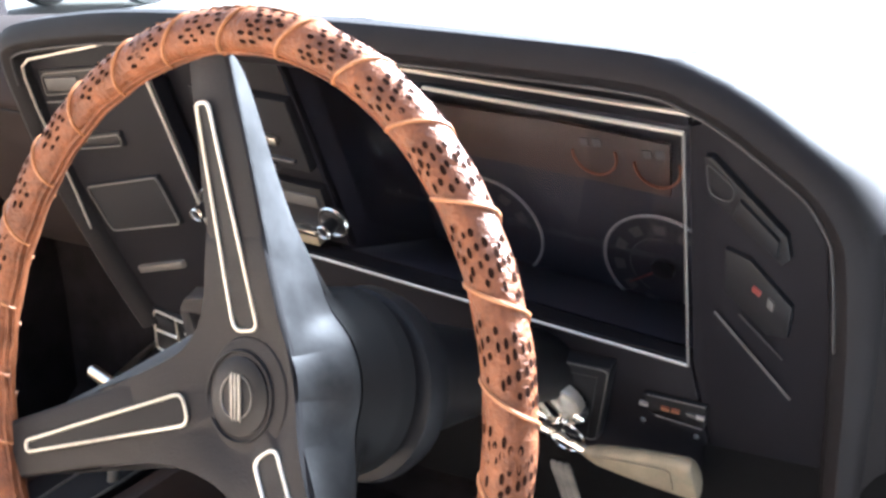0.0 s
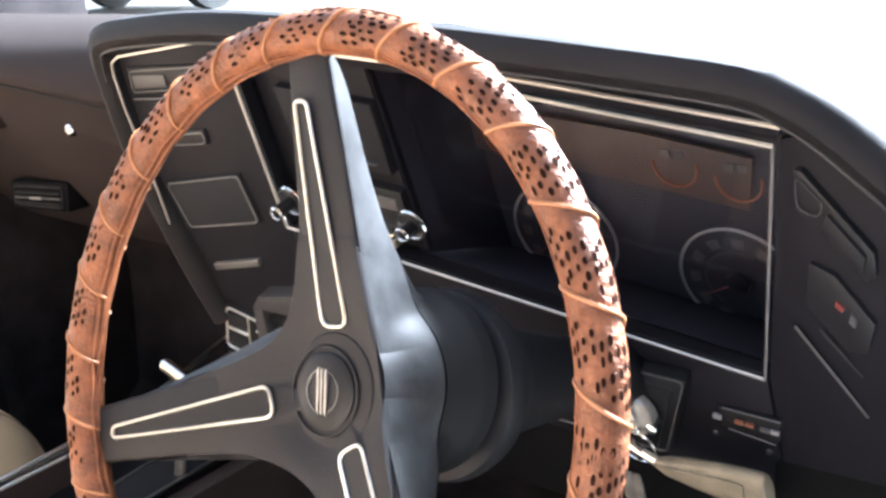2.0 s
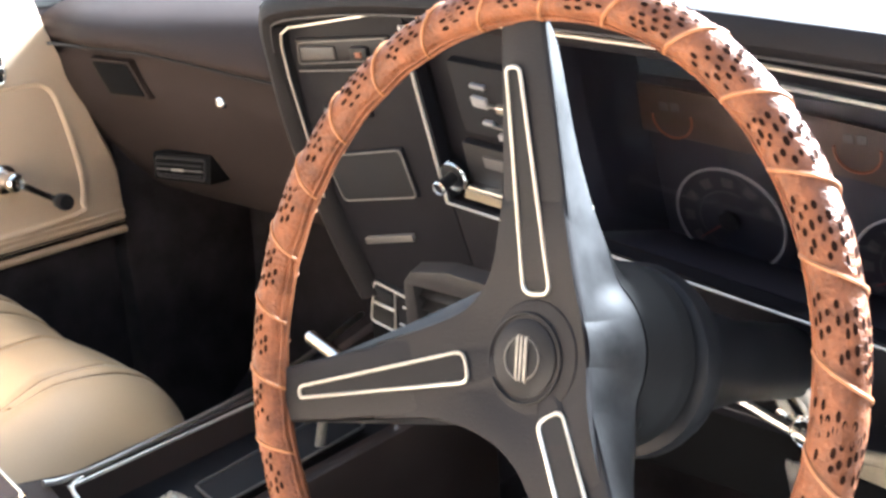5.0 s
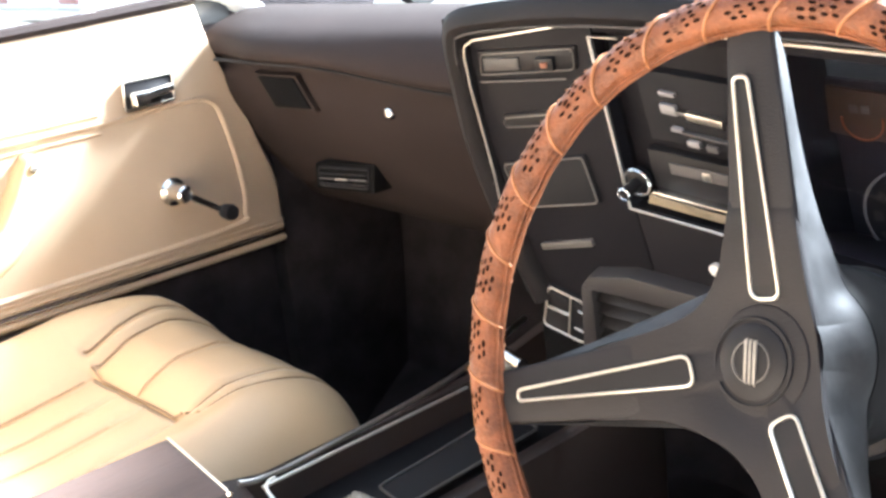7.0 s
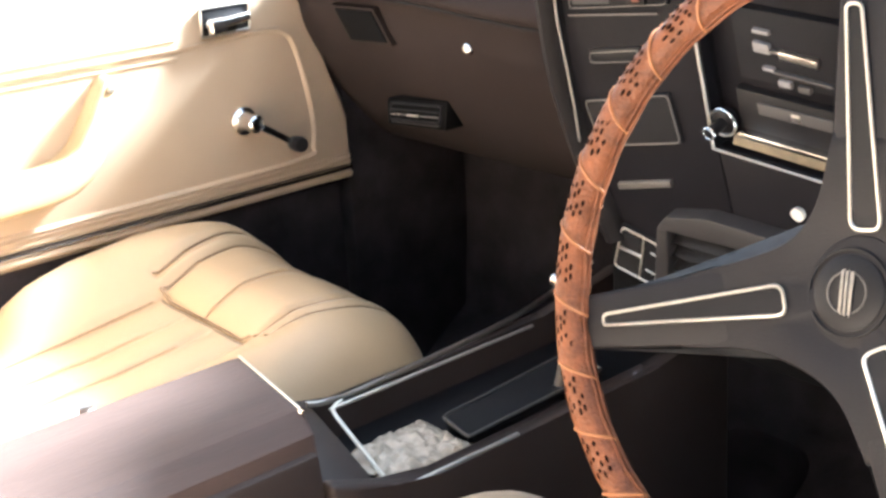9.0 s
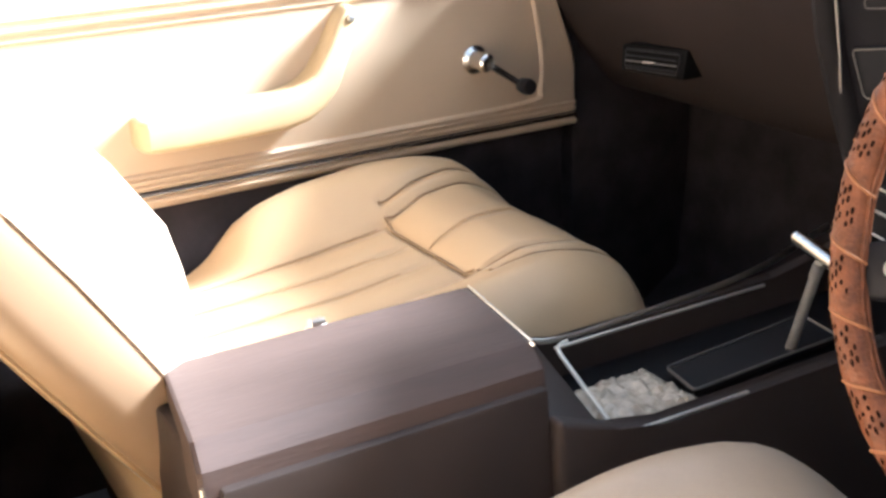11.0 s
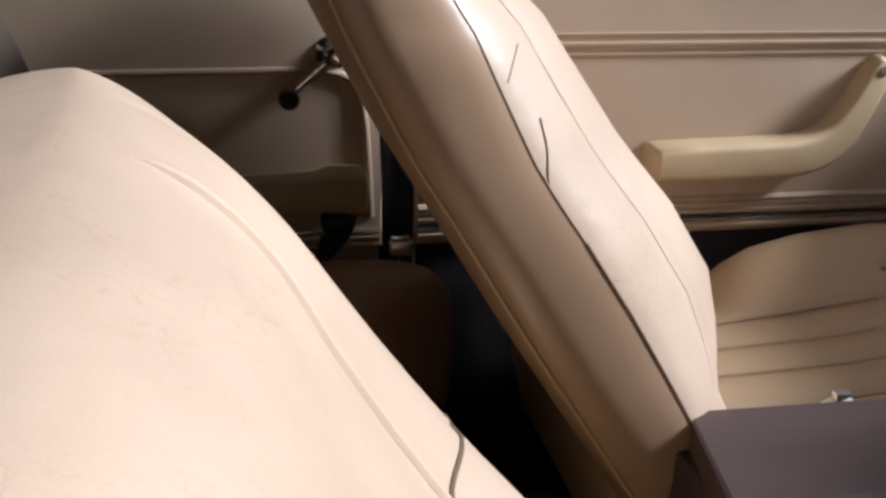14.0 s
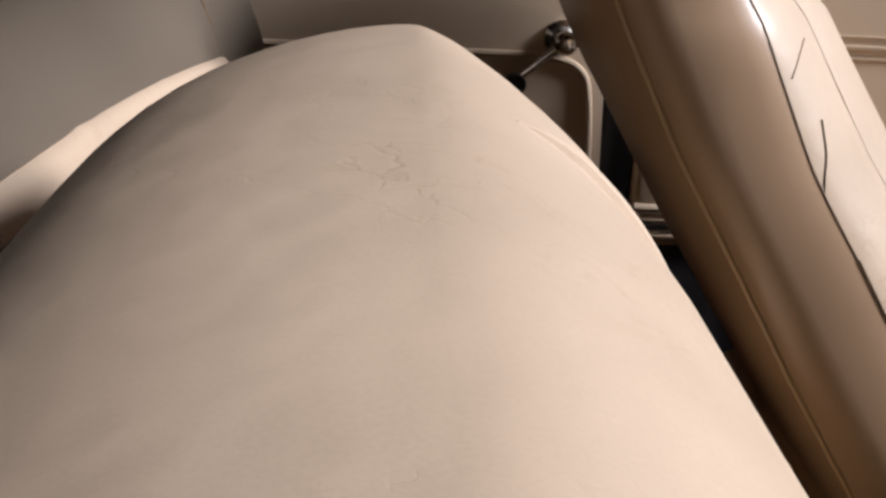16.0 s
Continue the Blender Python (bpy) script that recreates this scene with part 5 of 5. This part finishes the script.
    for i in range(nx + 1):
        x = xs[i]
        row = []
        for j in range(ny + 1):
            y = -0.10 + (front_reach(x / HALF) if ys[j] > 0 else 0.27) * ys[j]
            row.append(bm.verts.new(Vector((x, y, cushion_top(x, y))) - o))
        vs.append(row)
    for i in range(nx):
        for j in range(ny):
            bm.faces.new((vs[i][j], vs[i + 1][j], vs[i + 1][j + 1], vs[i][j + 1]))
    edge = [v[0] for v in vs] + vs[-1][1:] + [v[-1] for v in vs[::-1]][1:] + vs[0][::-1][1:-1]
    low = [bm.verts.new(v.co + Vector((-v.co.x * 0.04, -(v.co.y + 0.1) * 0.05, -0.075))) for v in edge]
    for k in range(len(edge)):
        j = (k + 1) % len(edge)
        bm.faces.new((edge[k], edge[j], low[j], low[k]))
    bm.faces.new(low)
    cush = part("cushion", bm, skin, s, "tan leather cushion with pleated front roll")

    def line(pts, r=0.0011, m=seam_brown):
        part("seam", tube([Vector((x, y, cushion_top(x, y) + 0.0030)) - o for x, y in pts], r, 6), m, cush)

    if SHAPE["dish"]:
        line = lambda *a: None
    for e in (-1, 1):
        for d in (0, 1):
            line([(e * roll_seam(d, y), y) for y in [0.022 + 0.0053 * k for k in range(37)]])
        line([(e * 0.095, y) for y in [-0.32 + 0.018 * k for k in range(19)]], 0.0008)
        line([(e * 0.03, y) for y in [-0.32 + 0.018 * k for k in range(17)]], 0.0008, piping_tan)
    line([(0.0, y) for y in [0.02 + 0.011 * k for k in range(11)]], 0.0010, piping_tan)
    line([(-0.1 + 0.02 * k, 0.018) for k in range(11)], 0.0014)
    rim_pts = [v for v in [(-0.2, 0.13), (-0.19, 0.165), (-0.12, 0.178), (0, 0.181), (0.12, 0.178), (0.19, 0.165), (0.2, 0.13)]]
    part("base_piping", tube([Vector((x * 1.16, y + 0.006, 0.498)) - o for x, y in rim_pts], 0.003, 6), piping_tan, cush, "tan piping round the lower edge")
    part("base", box(Vector((-0.20, -0.33, 0.30)) - o, Vector((0.20, 0.12, 0.405)) - o, 0.02, 2), black_matt, s, "black seat base")
    for x in (-0.17, 0.15):
        part("runner", box(Vector((x, -0.34, 0.2495)) - o, Vector((x + 0.025, 0.10, 0.302)) - o, 0.004), dull_chrome, s, "dull steel seat runner")
    return s


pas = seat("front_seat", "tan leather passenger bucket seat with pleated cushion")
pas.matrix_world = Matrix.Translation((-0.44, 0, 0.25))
SHAPE.update(bulge=BULGE_D, seam=0.0579, rear=0.0505, dish=0.020, dome=(0.9937, 0.080, 0.0772, 0.40, -0.15), skin=worn_leather)
drv = seat("front_seat", "tan leather driver's bucket seat, slid further back, creased")
drv.matrix_world = Matrix.Translation((0.3136, -0.1882, 0.25))

# ---- rear bench ----
bench = thing("rear_seat", (0, -0.9, 0.25), "tan leather rear bench seat", "rear seat")
B0 = Vector((0, -0.9, 0.25))
rows = []
for k in range(41):
    x = -0.69 + 1.38 * k / 40
    e = (1 - abs(2 * k / 40 - 1) ** 14) ** 0.5
    dip = 0.010 * math.exp(-((abs(x) - 0.03) / 0.02) ** 2) - 0.004 * math.exp(-(((abs(x) * 12) % 1 - 0.5) / 0.1) ** 2)
    hollow = 0.10 * smooth01(0.655 - abs(x), 0.0, 0.20)
    pr = [(-0.475, 0.30), (-0.465, 0.40), (-0.452, 0.48), (-0.452, 0.560), (-0.462, 0.606), (-0.495, 0.632), (-0.56, 0.640), (-0.66, 0.632), (-0.78, 0.575), (-0.90, 0.55), (-0.95, 0.50)]
    rows.append([Vector((x, y, 0.30 + (z - 0.30 - dip * smooth01(z, 0.45, 0.58)) * (0.84 + 0.16 * e))) - B0 for y, z in [(p.y - hollow * smooth01(p.y, -0.80, -0.56), p.z) for p in curve([(0, y, z) for y, z in pr], 40)]])
part("cushion", loft(rows, closed=False), leather, bench)
for z in (0.50, 0.44):
    part("seam", tube([Vector((x, -0.4615 - 0.10 * smooth01(0.655 - abs(x), 0.0, 0.20), z)) - B0 for x in [-0.66 + 0.033 * k for k in range(41)]], 0.0016, 6), seam_dark, bench)
rows = []
for k in range(41):
    x = -0.66 + 1.32 * k / 40
    e = (1 - abs(2 * k / 40 - 1) ** 12) ** 0.5
    pr = [(-0.875, 0.54), (-0.850, 0.60), (-0.848, 0.70), (-0.862, 0.80), (-0.890, 0.90), (-0.920, 0.955), (-0.96, 0.975), (-1.04, 0.96), (-1.08, 0.90), (-1.08, 0.55)]
    rows.append([Vector((x, y - 0.012 * (1 - e), 0.54 + (z - 0.54) * (0.75 + 0.25 * e))) - B0 for y, z in [(p.y, p.z) for p in curve([(0, y, z) for y, z in pr], 45)]])
part("backrest", loft(rows, closed=False), shaded_grey_leather, bench, "greyed tan backrest, darkened in colour to stand for shade")
def back_y(z):
    """How far back the bench's backrest lies at a height."""
    return -0.848 - 0.065 * max(0.0, (z - 0.72) / 0.235) ** 1.4


part("seam", tube([Vector((-0.345 - 0.10 * (z - 0.88), back_y(z) + 0.002, z)) - B0 for z in [0.872 + 0.010 * k for k in range(9)]], 0.0013, 6), seam_dark, bench)
rows = []
for k in range(25):
    f = k / 24
    x, z = -0.345 + 0.50 * f, 0.876 + 0.050 * f + 0.006 * math.sin(math.pi * f)
    dent = 0.0025 * sum(math.exp(-((f - c) / 0.012) ** 2) for c in (0.06, 0.36, 0.64, 0.70))
    ring = []
    for a in [2 * math.pi * i / 10 for i in range(10)]:
        h = 0.0085 * spow(math.cos(a), 0.6)
        ring.append(Vector((x, back_y(z + h) + 0.003 - dent + 0.0045 * math.sin(a), z + h)) - B0)
    rows.append(ring)
part("folded_edge", loft(rows), worn_leather, bench, "pale folded edge across the backrest")

# ---- doors on the passenger side ----
def door(name, label, at):
    return thing(name, at, label, "car door", "passenger side doors")


def trim_panel(outline, th=0.035):
    """A door panel whose inner face lies in the plane x = -0.70; outline of (y, z)."""
    bm = prism([(-0.70, y, z) for y, z in outline], (-th, 0, 0), 0)
    inner = [e for e in bm.edges if all(abs(v.co.x + 0.70) < 1e-5 for v in e.verts)]
    bmesh.ops.bevel(bm, geom=inner, offset=0.008, segments=3, affect="EDGES", profile=0.5)
    return bm


def long_bead(y0, y1, z, r, flat=0.6, x=-0.70):
    return tube([(x, y0 + (y1 - y0) * k / 12, z) for k in range(13)], r, 10, flat=flat)


def arm_loft(path, x=-0.70):
    """A padded rest along (y, z, half height, reach) stations on the panel."""
    rows = []
    n = len(path)
    for i, (y, z, h, d) in enumerate(path):
        a, b = path[max(0, i - 1)], path[min(n - 1, i + 1)]
        t = Vector((0, b[0] - a[0], b[1] - a[1])).normalized()
        up = Vector((0, -t.z, t.y))
        ring = []
        for k in range(28):
            th = 2 * math.pi * k / 28
            ring.append(Vector((x - 0.004, y, z)) + up * h * spow(math.sin(th), 0.38) + Vector((1, 0, 0)) * (d / 2 + d / 2 * spow(math.cos(th), 0.38)))
        rows.append(ring)
    return loft(rows)


def crank(parent, o, y, z, dy, dz, knob_mat):
    base = Vector((-0.70, y, z))
    tip = base + Vector((0.030, dy, dz))
    c = part("window_crank", lathe([(0, 0.019), (0.003, 0.019), (0.007, 0.013), (0.022, 0.0115), (0.028, 0.0125), (0.034, 0.0120), (0.037, 0.009), (0.0355, 0.006), (0.0355, 0.001)], base - o, (1, 0, 0), 24), chrome, parent, "chrome window winder")
    part("crank_arm", tube([base + Vector((0.026, 0, 0)) - o, base.lerp(tip, 0.5) + Vector((0.014, 0, 0)) - o, tip - o], [0.0065, 0.0052, 0.005], 10, flat=0.7), chrome, c, "slim chrome arm")
    part("crank_knob", lathe([(-0.004, 0.006), (0.0, 0.010), (0.014, 0.0115), (0.020, 0.010), (0.022, 0.001)], tip - o, (1, 0, 0), 20), knob_mat, c, "black winder knob")
    return c


def shell(parent, o, y0, y1, lower=carpet, tone="dark carpeted lower panel"):
    part("outer_skin", box(Vector((-0.86, y1, 0.30)) - o, Vector((-0.80, y0, 0.955)) - o, 0.015, 3), body_paint, parent, "white painted outer skin")
    part("window_ledge", box(Vector((-0.80, y1, 0.945)) - o, Vector((-0.735, y0, 0.980)) - o, 0.006), rubber, parent, "dark window ledge")
    part("carpet_panel", box(Vector((-0.742, y1 + 0.004, 0.27)) - o, Vector((-0.712, y0 - 0.004, 0.630)) - o, 0.004), lower, parent, tone)


fd = door("front_door", "tan vinyl front passenger door trim with padded armrest", (-0.70, 0, 0.6))
o = Vector((-0.70, 0, 0.6))


def q(name, bm, m, label="", parent=None, smooth=True):
    bmesh.ops.translate(bm, vec=-o, verts=bm.verts)
    return part(name, bm, m, parent or fd, label, smooth)


pan = q("trim_panel", trim_panel([(-0.488, 0.622), (-0.488, 0.972), (0.06, 0.978), (0.325, 0.985), (0.343, 0.908), (0.378, 0.812), (0.408, 0.745), (0.414, 0.715), (0.413, 0.628)]), door_vinyl, "tan vinyl door panel")
q("top_rail", tube(curve([(-0.705, -0.488, 0.974), (-0.705, 0.06, 0.980), (-0.705, 0.325, 0.987)], 14), 0.009, 8), dash_brown, "dark top rail under the window", pan)
for z, r in ((0.864, 0.0035), (0.852, 0.0060), (0.841, 0.0035)):
    q("moulded_ridge", long_bead(-0.486, 0.16, z, r, 0.5), door_vinyl, "", pan)
for z, r, m in ((0.660, 0.0045, door_vinyl), (0.652, 0.004, door_vinyl), (0.633, 0.006, door_vinyl)):
    q("lower_bead", long_bead(-0.486, 0.41, z, r, 0.5), m, "", pan)
q("chrome_strip", long_bead(-0.486, 0.41, 0.6425, 0.0034, 0.8, -0.699), chrome, "thin chrome strip", pan)
q("lower_groove", long_bead(-0.486, 0.41, 0.6475, 0.0016, 0.6, -0.6985), black_matt, "", pan)
edge = curve([(0, 0.15, 0.850), (0, 0.28, 0.856), (0, 0.322, 0.850), (0, 0.338, 0.82), (0, 0.352, 0.74), (0, 0.350, 0.690), (0, 0.325, 0.673), (0, 0.10, 0.670), (0, -0.486, 0.669)], 60)
q("inset_edge", tube([(-0.7005, p.y, p.z) for p in edge], 0.0055, 8, flat=0.5), door_vinyl, "soft raised edge of the padded inset", pan)
rest = q("armrest", arm_loft([(-0.224, 0.722, 0.014, 0.020), (-0.221, 0.722, 0.0180, 0.040), (-0.214, 0.722, 0.0200, 0.048), (-0.17, 0.722, 0.0215, 0.049), (-0.10, 0.723, 0.0220, 0.049), (-0.05, 0.725, 0.0222, 0.050), (-0.022, 0.730, 0.0222, 0.048), (-0.002, 0.740, 0.0212, 0.046), (0.014, 0.755, 0.0192, 0.044), (0.035, 0.790, 0.0162, 0.040), (0.052, 0.820, 0.0142, 0.036), (0.059, 0.832, 0.0115, 0.032), (0.062, 0.837, 0.006, 0.02)]), armrest_vinyl, "cream padded armrest bent up into a pull handle")
q("armrest_bolt", lathe([(0, 0.006), (0.003, 0.005), (0.0035, 0.0005)], (-0.669, 0.054, 0.826), (1, 0.1, 0.2), 14), dull_chrome, "small bright screw cap", rest)
crank(fd, o, 0.245, 0.744, 0.056, -0.038, black_plastic)
hp = q("handle_plate", prism([(-0.700, y, z) for y, z in ((0.199, 0.899), (0.271, 0.899), (0.268, 0.865), (0.197, 0.863))], (0.006, 0, 0), 0.002), black_plastic, "black recessed handle plate")
q("handle_rim", tube(rounded([(-0.6935, y, z) for y, z in ((0.199, 0.899), (0.271, 0.899), (0.268, 0.865), (0.197, 0.863))], 0.004), 0.0018, 6, ring=True), dull_chrome, "bright rim", hp)
q("handle_lever", arm_loft([(0.203, 0.876, 0.006, 0.016), (0.206, 0.876, 0.010, 0.020), (0.222, 0.877, 0.010, 0.022), (0.228, 0.880, 0.006, 0.022), (0.250, 0.882, 0.006, 0.022), (0.262, 0.883, 0.0055, 0.02), (0.264, 0.883, 0.003, 0.014)], -0.694), chrome, "chrome door handle lever", hp)
shell(fd, o, 0.40, -0.486)

rd = door("rear_door", "tan vinyl rear door trim in shade", (-0.70, -0.8, 0.6))
o = Vector((-0.70, -0.8, 0.6))


def q2(name, bm, m, label="", parent=None):
    bmesh.ops.translate(bm, vec=-o, verts=bm.verts)
    return part(name, bm, m, parent or rd, label)


pan = q2("trim_panel", trim_panel([(-1.25, 0.622), (-1.25, 0.972), (-0.555, 0.972), (-0.545, 0.86), (-0.533, 0.80), (-0.528, 0.70), (-0.526, 0.622)]), door_vinyl, "tan vinyl door panel")
q2("panel_bead", tube(curve([(-0.700, -1.2, 0.825), (-0.699, -0.70, 0.828), (-0.699, -0.60, 0.828), (-0.699, -0.560, 0.815), (-0.699, -0.548, 0.78), (-0.699, -0.542, 0.70), (-0.699, -0.540, 0.66)], 36), 0.004, 8), door_vinyl, "", pan)
q2("chrome_strip", long_bead(-1.24, -0.53, 0.6425, 0.003, 0.8, -0.699), chrome, "thin chrome strip", pan)
q2("lower_bead", long_bead(-1.24, -0.53, 0.633, 0.006, 0.5), door_vinyl, "", pan)
rest = q2("armrest", arm_loft([(-0.5495, 0.700, 0.018, 0.050), (-0.552, 0.700, 0.0225, 0.059), (-0.557, 0.700, 0.0240, 0.062), (-0.59, 0.701, 0.0225, 0.060), (-0.605, 0.699, 0.018, 0.056), (-0.70, 0.696, 0.017, 0.056), (-0.86, 0.700, 0.017, 0.054), (-0.90, 0.71, 0.012, 0.04)]), armrest_vinyl, "cream padded armrest")
crank(rd, o, -0.582, 0.848, -0.050, -0.042, black_plastic)
shell(rd, o, -0.53, -1.25, door_vinyl, "tan vinyl lower panel")

# ---- centre pillar trim and belts ----
setting("pillar_trim", box((-0.738, -0.527, 0.27), (-0.712, -0.489, 0.965), 0.004), black_matt, "black strip between the doors", "pillar trim")
belt = thing("seat_belt", (-0.66, -0.60, 0.65), "black webbing belt hanging by the rear seat", "seat belt")
b0 = Vector((-0.66, -0.60, 0.65))
pts = curve([(-0.645, -0.582, 0.668), (-0.635, -0.590, 0.648), (-0.628, -0.612, 0.625), (-0.62, -0.640, 0.605), (-0.60, -0.69, 0.594)], 20)
rows = []
for i, p in enumerate(pts):
    w = Vector((0, 0.020, 0.012))
    rows.append([p - b0 + w, p - b0 - w, p - b0 - w + Vector((-0.002, 0, 0)), p - b0 + w + Vector((-0.002, 0, 0))])
part("strap", loft(rows), cloth_belt, belt)
part("guide", box(Vector((-0.668, -0.600, 0.660)) - b0, Vector((-0.640, -0.566, 0.682)) - b0, 0.006), black_plastic, belt)
buck = thing("belt_buckle", (-0.64, -0.513, 0.645), "small bright belt buckle beside the centre pillar", "buckle")
part("tongue", box((-0.006, -0.014, -0.010), (0.006, 0.012, 0.006), 0.002), dull_chrome, buck)
part("slot", box((-0.004, -0.012, 0.007), (0.004, 0.008, 0.012), 0.001), chrome, buck)
clip = thing("belt_buckle", (-0.244, -0.203, 0.603), "cream belt buckle standing between seat and console", "buckle")
part("housing", prism([(-0.006, a, b) for a, b in ((-0.018, -0.06), (-0.014, 0.030), (0.006, 0.040), (0.018, 0.026), (0.016, -0.06))], (0.014, 0, 0), 0.003), white_plastic, clip)
part("button", box((-0.003, -0.006, 0.034), (0.007, 0.008, 0.042), 0.0015), dull_chrome, clip)

# ---- far outside ----
car = thing("parked_car", (-8.5, 5.6, 0), "pale parked car with red tail lamps in the sun", "car")
part("body", box((-0.85, -2.1, 0.40), (0.85, 2.1, 0.90), 0.12, 4), body_paint, car)
for x in (-0.78, 0.48):
    part("tail_lamp", box((x, -2.115, 0.50), (x + 0.30, -2.05, 0.66), 0.02, 2), red_paint, car, "red tail lamp")
part("bumper", box((-0.88, -2.16, 0.36), (0.88, -2.02, 0.46), 0.03, 3), dull_chrome, car, "dull chrome bumper")
part("cabin", box((-0.72, -1.0, 0.85), (0.72, 0.9, 1.38), 0.2, 4), body_paint, car)
for x in (-0.8, 0.66):
    for y in (-1.35, 1.3):
        part("wheel", lathe([(0, 0.30), (0.14, 0.30)], (x, y, 0.30), (1, 0, 0), 24), rubber, car)
